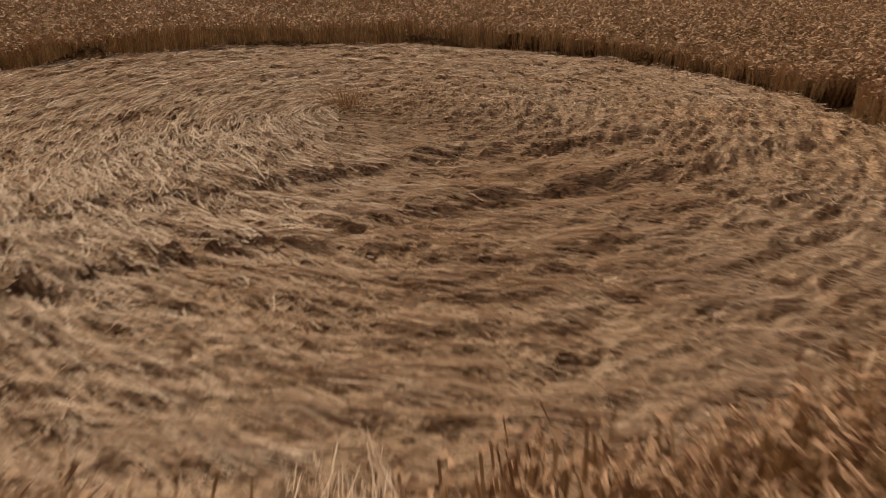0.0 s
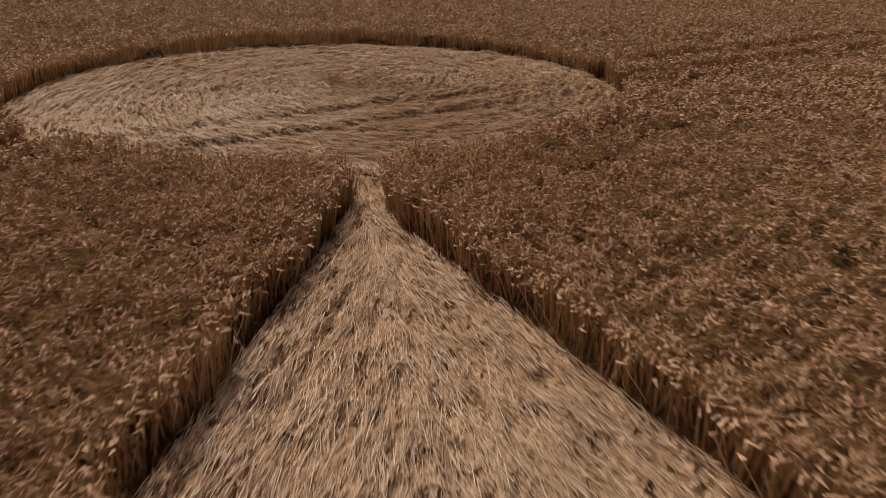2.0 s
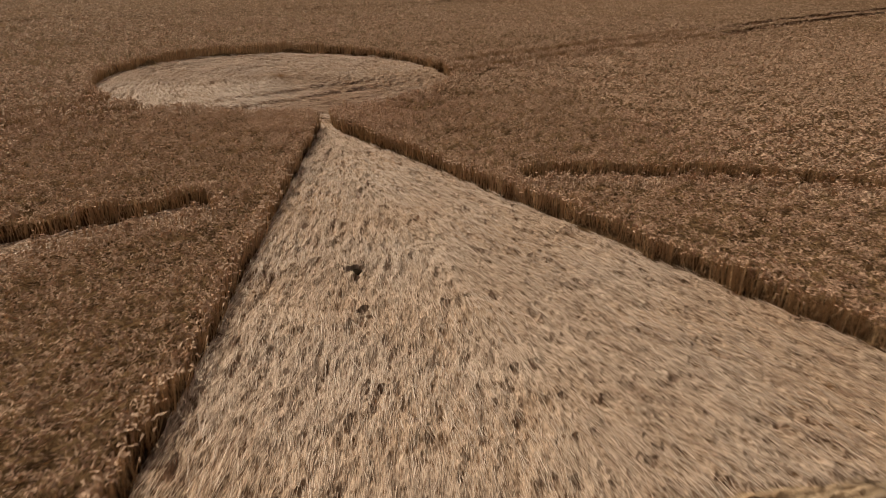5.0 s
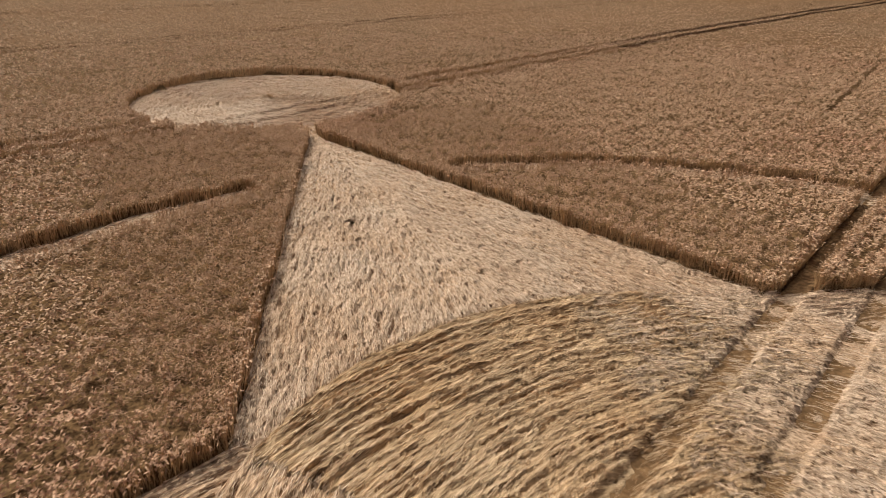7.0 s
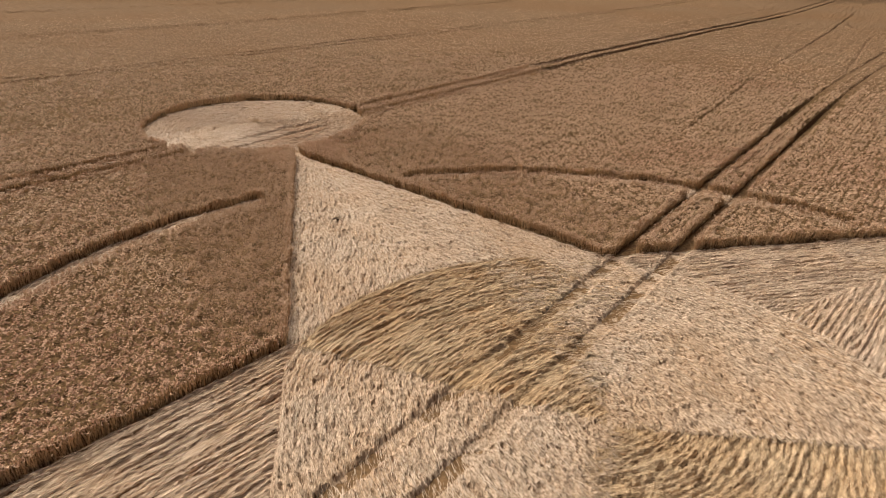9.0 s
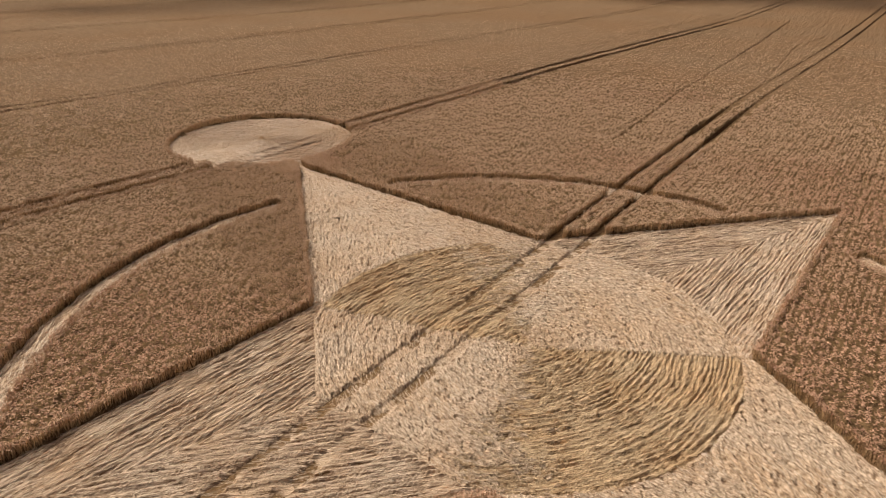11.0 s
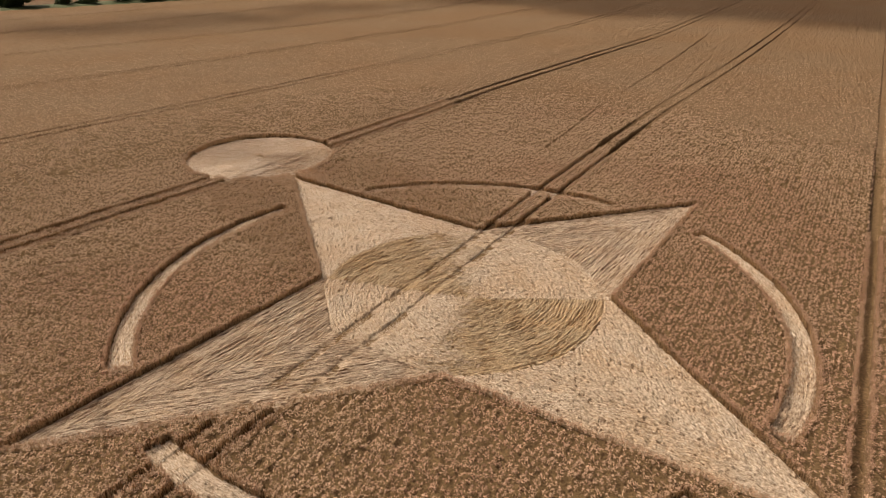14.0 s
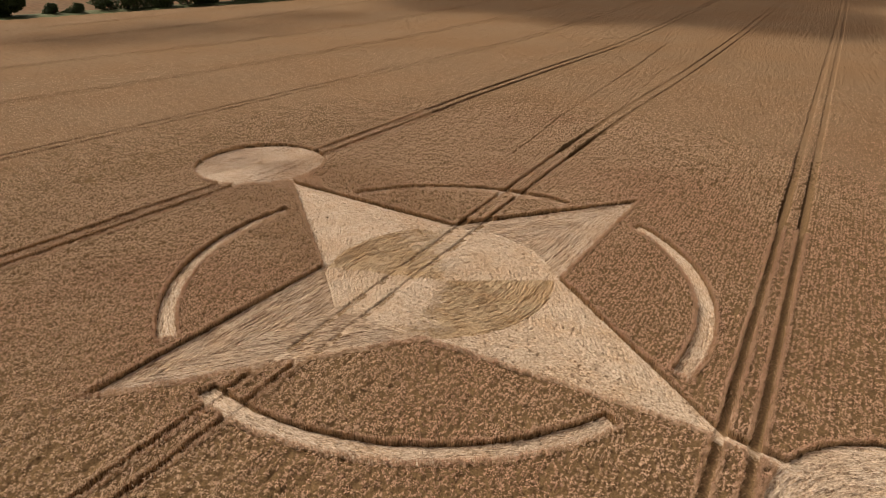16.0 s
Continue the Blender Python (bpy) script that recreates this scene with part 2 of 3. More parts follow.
WORN = {0: ((40, 70), (0.27, 0.18)), 1: ((-8, 8, 36, 56), (0.22, 0.26, 0.27, 0.17)), 2: ((30, 48), (0.37, 0.18))}  # half widths of the wheel marks, along their run


def sd_ruts(x, y, tracks=range(-2, 3)):
    u, v = uv_of(x, y)
    d = np.full(np.shape(x), 1e9)
    for k in tracks:
        half = np.interp(u, WORN[k][0], WORN[k][1]) if k in WORN else (RUT / 2 if k < 3 else 0.18)
        d = np.minimum(d, np.abs(np.abs(v - tram(k, u)) - GAUGE / 2) - half)
    return d


SPURS = [((27.3, 7.0), (45.0, 8.4), 0.13), ((45.0, 8.4), (86.0, 9.9), 0.10), ((86.0, 9.9), (117.0, 11.8), 0.10), ((53.0, 2.75), (84.0, 5.0), 0.09), ((30.5, 3.1), (36.0, 3.35), 0.07)]


def sd_spurs(x, y):
    """Single faint wheel marks that leave the tram lines."""
    u, v = uv_of(x, y)
    return np.minimum.reduce([sd_segment(u, v, a, b, r) for a, b, r in SPURS])


def field_edge(x):
    return 194.0 + 0.075 * x


def sd_open(x, y):
    """Less than 0 wherever no crop stands."""
    wobble = 0.055 * lattice(x * 1.9, y * 1.9, 5) + 0.04 * lattice(x * 5.5, y * 5.5, 6)
    return np.minimum(sd_laid(x, y) + wobble, sd_ruts(x, y) + 0.4 * wobble)


def sector(x, y):
    """Of the disc: which of the four sectors, its bearing, and the way from the point round which it was swept."""
    turn = np.arctan2(y - HUB[1], x - HUB[0])
    corner = np.sort([math.atan2(p[1] - HUB[1], p[0] - HUB[0]) for p in (STAR[1], STAR[3], STAR[5], STAR[7])])
    corner[2] += 0.25
    # the sweep runs on without a seam from east to north and from west to south
    fray = 0.28 * lattice(x * 1.6, y * 1.6, 61) + 0.35 * lattice(x * 9.0, y * 9.0, 62) + 0.12 * lattice(x * 25.0, y * 25.0, 63)
    soft = np.maximum(np.exp(-((turn - corner[2]) / 0.5) ** 2), np.exp(-((turn - corner[0]) / 0.5) ** 2))
    k = np.searchsorted(corner, turn + fray * soft) % 4
    mid = np.array([math.pi, -math.pi / 2, 0.0, math.pi / 2])[k]
    return k, mid, x - (HUB[0] - 3.5 * np.cos(mid)), y - (HUB[1] - 3.5 * np.sin(mid))


def within(x, y, k):
    """In sector k or a hand's width from it."""
    return np.logical_or.reduce([sector(x + a, y + b)[0] == k for a, b in ((0, 0), (0.07, 0.07), (-0.07, 0.07), (0.07, -0.07), (-0.07, -0.07))])


def lay(x, y):
    """The way the flattened straw points, as an angle, over the star, the rings and the strips."""
    ang = np.zeros(np.shape(x))
    for tip in TIPS.values():
        ax = np.array([-tip[0], -tip[1]]) / math.hypot(*tip)
        dx, dy = x - tip[0], y - tip[1]
        f, s = dx * ax[0] + dy * ax[1], dx * -ax[1] + dy * ax[0]
        spread = np.arctan2(s, np.maximum(f, 0.3))
        own = 0.345 * np.tanh(spread / 0.10)
        here = (f < 17.6) & (np.abs(s) < 0.42 * f + 0.5)
        ang = np.where(here, math.atan2(ax[1], ax[0]) + own, ang)
    k, mid, far_x, far_y = sector(x, y)
    ang = np.where(sd_centre(x, y) < 0, np.arctan2(far_y, far_x) + math.pi / 2, ang)
    nest = np.hypot(x - HUB[0], y - HUB[1])
    ang = np.where(nest < 0.85 + 0.2 * lattice(x * 3, y * 3, 64), np.arctan2(y - HUB[1], x - HUB[0]) + math.pi / 2, ang)
    for c, lean in ((RING_NORTH, 0.35), (RING_SOUTH, 0.3)):
        r = sd_round(x, y, c)
        swirl = np.arctan2(y - c[1], x - c[0]) + math.pi / 2 - lean
        ang = np.where(r < 0.3, swirl, ang)
    for name, arc in ARCS.items():
        ang = np.where(sd_arc(x, y, arc) < 0.15, np.arctan2(y, x) + math.pi / 2, ang)
    ang = np.where(sd_paths(x, y) < 0.0, -math.pi / 2 + 0.1, ang)
    return ang


def comb_arm(tip, run=1.0):
    """Coordinates across and along the straw of one arm, mirrored over its axis."""
    ax = np.array([-TIPS[tip][0], -TIPS[tip][1]]) / math.hypot(*TIPS[tip])

    def combed(x, y):
        dx, dy = x - TIPS[tip][0], y - TIPS[tip][1]
        f, s = dx * ax[0] + dy * ax[1], np.abs(dx * -ax[1] + dy * ax[0])
        return s * math.cos(0.33) - f * math.sin(0.33), (f * math.cos(0.33) + s * math.sin(0.33)) * run
    return combed


def comb_disc(x, y):
    k, mid, far_x, far_y = sector(x, y)
    turn = (np.arctan2(far_y, far_x) - mid + math.pi) % (2 * math.pi) - math.pi
    return np.hypot(far_x, far_y), np.abs(turn) * np.where(k % 2 == 1, 6.0, 15.0)


def comb_ring(c):
    def combed(x, y):
        th = np.arctan2(y - c[1], x - c[0])
        return np.hypot(x - c[0], y - c[1]) - 1.0 * th, np.abs(th) * 8
    return combed


def comb_arc(x, y):
    return np.hypot(x, y), np.arctan2(y, x) * 18


def comb_path(x, y):
    return x, y


# ---------------------------------------------------------------- ground
def build_ground():
    steps = np.concatenate([-np.geomspace(4500, 60, 14), np.linspace(-40, 40, 5), np.geomspace(60, 4500, 14)])
    gx, gy = np.meshgrid(steps, steps)
    verts = np.stack([gx, gy, np.zeros_like(gx)], -1)
    n = len(steps)
    i = (np.arange(n - 1)[:, None] * n + np.arange(n - 1)).ravel()
    me = mesh_of("ground", verts, np.stack([i, i + 1, i + n + 1, i + n], 1), FAR_SOIL)
    thing("ground", "dry brown farmland soil running to the horizon", "ground", "structure", data=me)


def build_ruts():
    for k in range(-1, 3):
        for side in (-1, 1):
            u = np.arange(-70.0, 300.0, 2.0)
            v = tram(k, u) + side * GAUGE / 2
            edge = np.array([-0.24, -0.1, 0.1, 0.24]) * (1.25 if k == 0 else 1.0)
            vv = v[:, None] + edge + 0.02 * rng.standard_normal((len(u), 4))
            uu = np.repeat(u[:, None], 4, 1)
            x, y = xy_of(uu, vv)
            z = np.array([0.04, 0.012, 0.012, 0.04]) + 0.004 * rng.random((len(u), 4))
            keep = y[:, 1] < field_edge(x[:, 1])
            m = int(keep.sum())
            verts = np.stack([x, y, z], -1)[keep]
            i = (np.arange(m - 1)[:, None] * 4 + np.arange(3)).ravel()
            me = mesh_of("wheel_rut", verts, np.stack([i, i + 4, i + 5, i + 1], 1), SOIL)
            thing("wheel_rut", "long straight wheel rut of bare dry soil between standing wheat", "wheel track", "structure", "tram lines", me)


# ---------------------------------------------------------------- standing crop
def graded(stops):
    """Positions with a given step between each pair of stops: (from, to, step), ..."""
    out = []
    for a, b, step in stops:
        out.append(np.linspace(a, b, max(2, int(round((b - a) / step)) + 1))[:-1])
    return np.unique(np.concatenate(out + [np.array([stops[-1][1]])]))


def away(x, y):
    """Distance from the middle of the formation, where the crop is modelled finest; less to the south, which is passed close."""
    return np.hypot(x - 4, (y - 9) * np.where(y < 9, 0.7, 1.0))


def build_canopy(parent_label):
    us = graded([(-75, -40, 3), (-40, -27, 0.6), (-27, 27, 0.34), (27, 60, 0.6), (60, 140, 1.6), (140, 420, 6)])
    fine_v = np.concatenate([np.arange(-0.62, -0.1, 0.4 / 24), np.arange(-0.1, 2.28, 0.23 / 24)])
    rut = np.concatenate([np.array([-1, 1])[:, None] * GAUGE / 2 + np.array([-0.42, -0.25, 0.0, 0.25, 0.42])]).ravel() / 24
    rest = [fine_v]
    for k in range(-2, 10):
        rest.append(k + rut)
        rest.append(k + np.linspace(0.06, 0.94, 20 if k >= 2 else 8))
    ss = np.unique(np.round(np.concatenate(rest), 5))
    ss = ss[(ss > -1.7) & (ss < 9.0)]
    ss = ss[np.concatenate([[True], np.diff(ss) > 0.0022])]
    lines = np.array([tram(k, us) for k in range(-2, 11)])                      # (13, nu)
    base = np.clip(np.floor(ss).astype(int), -2, 9)
    frac = ss - base
    v = lines[base + 2] * (1 - frac)[:, None] + lines[base + 3] * frac[:, None]  # (ns, nu)
    # near each tram line keep true metres across
    near = np.round(ss).astype(int)
    dist = (ss - near) * 24.0
    pull = np.clip(1.5 - np.abs(dist) / 2.5, 0, 1)[:, None]
    v = v * (1 - pull) + (lines[near + 2] + dist[:, None]) * pull
    u = np.repeat(us[None], len(ss), 0)
    x, y = xy_of(u, v)
    d = sd_open(x, y)
    rough = 0.06 * lattice(x * 3.1, y * 3.1, 1) + 0.04 * lattice(x * 1.1, y * 1.1, 2) + 0.04 * lattice(x * 0.25, y * 0.25, 3)
    far = np.clip((away(x, y) - 31) / 15, 0, 1)
    rough += (0.012 + 0.03 * far) * rng.standard_normal(x.shape) * np.clip(1.4 - far, 0.35, 1)
    top = HEIGHT + taller(x, y) - 0.21 + np.maximum(0.03 * np.clip(1.5 - d / 0.4, 0, 1), 0.125 * far) + rough
    top = top - 0.10 * bare(x, y) * (1 - 0.7 * far) - 0.02 * near_share(x, y)
    z = np.where(d > 0.06, np.clip((d - 0.06) / 0.14, 0, 1) ** 0.5 * top, -0.03)
    for marks, depth in ((sd_spurs(x, y), 0.36), (sd_round(x, y, (25.4, 60.9, 0.8)), 0.45), (sd_ruts(x, y, (3,)), 0.38), (sd_ruts(x, y, (4,)), 0.28), (sd_ruts(x, y, range(5, 10)), 0.2)):
        z = z * (1 - depth * np.clip(0.5 - marks / 0.15, 0, 1))
    far_off = np.clip((u - 34) / 14, 0, 1)                         # the wheel marks are shallower out there
    z = np.where(sd_laid(x, y) > 0.5, np.maximum(z, 0.36 * far_off), z)
    z = np.where(y > field_edge(x), -0.03, z)
    ns, nu = x.shape
    i = (np.arange(ns - 1)[:, None] * nu + np.arange(nu - 1)).ravel()
    quads = np.stack([i, i + 1, i + nu + 1, i + nu], 1)
    zz = z.ravel()
    quads = quads[(zz[quads] > 0).any(1)]
    used, quads = np.unique(quads, return_inverse=True)
    verts = np.stack([x, y, z], -1).reshape(-1, 3)[used]
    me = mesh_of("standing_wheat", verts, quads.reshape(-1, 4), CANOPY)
    me.materials.append(UNDER_SHADE)                                 # among the modelled ears: leaves and stems below, coloured dark for the shade there
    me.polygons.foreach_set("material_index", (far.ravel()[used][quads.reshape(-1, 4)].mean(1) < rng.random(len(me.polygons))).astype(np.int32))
    return thing("standing_wheat", parent_label, "wheat crop", "stuff", data=me)


def scatter(x0, x1, y0, y1, per_m2):
    n = int((x1 - x0) * (y1 - y0) * per_m2)
    return rng.uniform(x0, x1, n), rng.uniform(y0, y1, n)


def unit(a):
    return a / np.linalg.norm(a, axis=-1, keepdims=True)


def taller(x, y):
    """The crop stands a little higher north of the upper circle."""
    return 0.09 * np.clip((y - 33.0) / 4.0, 0, 1) * np.clip((60.0 - y) / 12.0, 0, 1)


def crop_top(x, y):
    return HEIGHT + taller(x, y) + 0.065 * lattice(x * 3.1, y * 3.1, 1) + 0.045 * lattice(x * 6.0, y * 6.0, 4) + 0.05 * lattice(x * 1.1, y * 1.1, 2) + 0.04 * lattice(x * 0.25, y * 0.25, 3)


NEAR = (-8.6, 9.6, 5.0, 25.6)       # the stretch of crop that is passed at arm's length


def near_share(x, y):
    """1 within the near stretch, falling to 0 over its border."""
    inset = np.minimum(np.minimum(x - NEAR[0], NEAR[1] - x), np.minimum(y - NEAR[2], NEAR[3] - y))
    return np.clip(inset / 1.5, 0, 1)


def near_mask(x, y):
    """Within the near stretch, thinning out over its border."""
    return near_share(x, y) > (x * 7.31 + y * 3.77) * 5.0 % 1.0


def bare(x, y):
    """0 where the rows are full, up to 1 in the short lengths that came up thin."""
    u, v = uv_of(x, y)
    return np.clip((lattice(u * 1.1, v * 4.5, 51) + 0.35 * lattice(u * 0.1, v * 0.1, 52) - 0.70) * 4, 0, 1) * (1 - 0.75 * near_share(x, y))


def aim(n, yaw, pitch, roll):
    ahead = np.stack([np.cos(yaw) * np.cos(pitch), np.sin(yaw) * np.cos(pitch), np.sin(pitch)], 1)
    level = np.stack([-np.sin(yaw), np.cos(yaw), 0 * yaw], 1)
    up = np.cross(ahead, level)
    c, s = np.cos(roll)[:, None], np.sin(roll)[:, None]
    return ahead, level * c + up * s, up * c - level * s


def ears(root, yaw, size):
    """Nodding ridged ears, thickest in the middle."""
    n = len(root)
    ahead, side, up = aim(n, yaw + rng.normal(0, 0.6, n), rng.normal(0.1, 0.5, n), rng.normal(0, 0.5, n))
    length, girth = size * rng.uniform(0.75, 1.25, n), size * rng.uniform(0.09, 0.13, n)
    mid = root + ahead * (0.45 * length)[:, None]
    verts = np.stack([root, mid + side * girth[:, None], mid - side * girth[:, None], mid + up * girth[:, None] * 0.8, root + ahead * length[:, None]], 1).reshape(-1, 3)
    b = np.arange(n)[:, None] * 5
    return verts, np.concatenate([b + np.array([f]) for f in ([0, 1, 3], [0, 3, 2], [4, 3, 1], [4, 2, 3])])


def flecks(mid, yaw, size, slim=1.0):
    """Ears and flag leaves: folded kites."""
    n = len(mid)
    ahead, side, up = aim(n, yaw + rng.normal(0, 0.6, n), rng.normal(0.05, 0.5, n), rng.uniform(-1.1, 1.1, n))
    length, wide = size * rng.uniform(0.7, 1.3, n), slim * size * rng.uniform(0.13, 0.2, n)
    drop = np.array([0, 0, -0.012])
    verts = np.stack([mid - ahead * (length / 2)[:, None], mid + side * wide[:, None] + drop,
                      mid + ahead * (length / 2)[:, None], mid - side * wide[:, None] + drop], 1).reshape(-1, 3)
    b = np.arange(n)[:, None] * 4
    return verts, np.concatenate([b + np.array([[0, 1, 2]]), b + np.array([[0, 2, 3]])])


def chips(mid, yaw, size, slim=1.0):
    """Ears too far off to show more than one facet."""
    n = len(mid)
    ahead, side, up = aim(n, yaw + rng.normal(0, 0.6, n), rng.normal(0.05, 0.5, n), rng.uniform(-1.0, 1.0, n))
    length, wide = size * rng.uniform(0.7, 1.3, n), slim * size * rng.uniform(0.14, 0.21, n)
    tail = mid - ahead * (0.4 * length)[:, None]
    verts = np.stack([tail - side * wide[:, None], tail + side * wide[:, None], mid + ahead * (0.6 * length)[:, None]], 1).reshape(-1, 3)
    return verts, np.arange(3 * n).reshape(-1, 3)


ROW = 0.23                                                      # from drill row to drill row


def plants(x0, x1, y0, y1, per_m2, pitch=ROW):
    """Plants of wheat, drilled in rows along the tram lines, evenly but never quite."""
    us, vs = uv_of(np.array([x0, x0, x1, x1]), np.array([y0, y1, y0, y1]))
    gap = 1.0 / (per_m2 * pitch)
    u, row = np.meshgrid(np.arange(us.min(), us.max(), gap), np.arange(round(vs.min() / pitch), round(vs.max() / pitch)))
    u = u + gap * (rng.random((len(row), 1)) + rng.normal(0, 0.36, u.shape))
    v = (row + rng.normal(0, 0.17, u.shape) + 0.25 * lattice(u * 0.5, row * 7.7, 55)) * pitch
    x, y = xy_of(u.ravel(), v.ravel())
    keep = (x > x0) & (x < x1) & (y > y0) & (y < y1)
    keep &= rng.random(len(x)) > 0.9 * bare(x, y)
    mixed = rng.permutation(int(keep.sum()))
    return x[keep][mixed], y[keep][mixed]


def tillers(x, y, count, spread):
    """The heads of each plant, fanned out round its middle: places and outward bearings."""
    n = len(x) * count
    a, r = rng.uniform(0, 2 * math.pi, n), np.sqrt(rng.random(n))
    along, over = 1.1 * spread * r * np.cos(a), 1.0 * spread * r * np.sin(a)
    px, py = np.repeat(x, count) + along * ALONG[0] + over * ACROSS[0], np.repeat(y, count) + along * ALONG[1] + over * ACROSS[1]
    lift = np.repeat(rng.normal(0, 0.042, len(x)), count)
    z = crop_top(px, py) + lift - 0.13 * r ** 2 + rng.normal(0.0, 0.022, n)
    keep = sd_open(px, py) > 0.06
    return np.stack([px, py, z], 1)[keep], a[keep]


def stalks(x, y, z0, z1, half, lean=0.05):
    n = len(x)
    yaw = rng.uniform(0, 2 * math.pi, n)
    tilt = rng.normal(0, lean, (n, 2)) * np.where(rng.random((n, 1)) < 0.06, 2.2, 1.0)
    root = np.stack([x, y, z0], 1)
    head = np.stack([x + tilt[:, 0] * 1.2, y + tilt[:, 1] * 1.2, z1], 1)
    side = np.stack([np.cos(yaw), np.sin(yaw), 0 * yaw], 1)
    return ribbons(np.stack([root, head], 1), half * np.array([1.0, 0.85]) * np.ones((n, 1)), side), head


def build_crop():
    crop = build_canopy("ripe brown wheat standing in drilled rows, unharvested")
    # close by: single ears on their stalks, with dry flag leaves
    x, y = plants(*NEAR, 32)
    keep = (sd_open(x, y) > 0.07) & near_mask(x, y) & (rng.random(len(x)) < np.clip(1.04 - 0.04 * x, 0.82, 1.0))
    x, y = x[keep], y[keep]
    p, a = tillers(x, y, 16, 0.092)
    n = len(p)
    b, top = a[::5], p[::5]
    low = top + np.stack([-0.07 * np.cos(b), -0.07 * np.sin(b), np.full(len(b), -0.24)], 1)
    side = np.stack([-np.sin(b + 0.7), np.cos(b + 0.7), 0 * b], 1)
    part("stalk", mesh_of("stalk", *ribbons(np.stack([low, top], 1), np.full((len(b), 2), 0.003), side), STALK), crop, "", "stuff")
    part("ear", mesh_of("ear", *join(ears(p[::3], a[::3], 0.076), flecks(p[1::3], a[1::3], 0.086, 1.0), flecks(p[2::3], a[2::3], 0.086, 1.0)), EAR), crop, "nodding ripe brown wheat ears", "stuff")
    pick = rng.random(n) < 0.18
    part("leaf", mesh_of("leaf", *flecks(p[pick] - np.array([0, 0, 1.0]) * rng.uniform(0.04, 0.16, (int(pick.sum()), 1)), a[pick] + 1.2, 0.20, 0.22), STALK), crop, "curled dry wheat leaves", "stuff")
    # the plants nearest the way, each an object: a dozen forms, turned about
    forms = []
    for _ in range(12):
        c = rng.uniform(0, 2 * math.pi, 15)
        r = 0.10 * np.sqrt(rng.random(15))
        q = np.stack([r * np.cos(c), r * np.sin(c), HEIGHT + 0.02 - 0.9 * r + rng.normal(0, 0.03, 15)], 1)
        foot = np.stack([0.25 * q[:, 0], 0.25 * q[:, 1], np.zeros(15)], 1)
        side = np.stack([-np.sin(c), np.cos(c), 0 * c], 1)
        forms.append((mesh_of("wheat_plant", *ribbons(np.stack([foot, q], 1), np.full((15, 2), 0.003), side), STALK),
                      mesh_of("ear", *ears(q, c, 0.085), EAR),
                      mesh_of("leaf", *flecks(q[:9] - np.array([0, 0, 0.12]), c[:9] + 1.2, 0.2, 0.22), STALK)))
    x, y = plants(-3.2, 3.4, 19.5, 24.6, 26)
    d = sd_open(x, y)
    keep = np.argsort(np.where(d > 0.05, np.abs(x - 0.3) + 0.25 * np.abs(y - 22.5), 99))[:300]
    for px, py in zip(x[keep], y[keep]):
        stem, ear, leaf = forms[int(rng.integers(12))]
        ob = part("wheat_plant", stem, crop)
        part("ear", ear, ob)
        part("leaf", leaf, ob)
        ob.matrix_basis = pose(px, py, 0, 0, 0, rng.uniform(0, 360))
    # farther off
    x, y = plants(-38, 46, -38, 50, 31)
    keep = ((x + 25) * 0.6 + (y + 33) * 0.75 > 3) & (away(x, y) < 30 + 15 * rng.random(len(x))) & ~near_mask(x, y)
    x, y = x[keep], y[keep]
    keep = (np.minimum(sd_open(x, y), sd_spurs(x, y) + 0.09) > 0.075) & ((np.hypot(x, y - 6) < 25) | (y > 36) | (rng.random(len(x)) < 0.9))
    x, y = x[keep], y[keep]
    keep = rng.random(len(x)) < np.where(y < 34, np.clip(0.92 + 0.014 * y, 0.7, 1.0), 0.7)
    p, a = tillers(x[keep], y[keep], 10, 0.092)
    parts = [chips(p, a, 0.092, 1.3)]
    x, y = plants(-40, 95, -45, 105, 13)
    r = away(x, y)
    keep = ((x + 25) * 0.6 + (y + 33) * 0.75 > 3) & (r >= 34) & (r < 92) & (rng.random(len(r)) < np.clip((r - 28) / 12, 0, 1) * np.clip((92 - r) / 45, 0, 1))
    x, y = x[keep], y[keep]
    keep = np.minimum(sd_open(x, y), sd_spurs(x, y) + 0.08) > 0.03
    x, y = x[keep], y[keep]
    p, a = tillers(x, y, 3, 0.12)
    parts.append(chips(p, a, 0.125, 1.4))
    part("ear", mesh_of("ear", *join(*parts), EAR), crop, "", "stuff")
    # the cut faces: upright stems along every edge
    x, y = scatter(-27, 27, -27, 39, 900)
    seen = (x + 25) * 0.6 + (y + 33) * 0.75 > 3
    x, y = x[seen], y[seen]
    d = np.minimum(sd_laid(x, y), sd_ruts(x, y, (0, 1, 2)))
    keep = (d > -0.12) & (d < 0.27)
    x, y = x[keep], y[keep]
    d = sd_open(x, y)
    keep = (d > 0.015) & (d < 0.16)
    x, y = x[keep], y[keep]
    z = crop_top(x, y) + rng.normal(-0.05, 0.05, len(x))
    (sv, sf), head = stalks(x, y, np.zeros(len(x)), z, 0.0075, 0.055)
    part("stalk", mesh_of("stalk", sv, sf, STALK), crop, "upright wheat stems along the cut edges", "stuff")
    part("ear", mesh_of("ear", *chips(head, rng.uniform(0, 6.3, len(x)), 0.085, 1.1), EAR), crop, "", "stuff")


# ---------------------------------------------------------------- flattened crop
HOLLOWS = [(-1.33, 13.84, 0.115), (-1.54, 12.51, 0.085)]


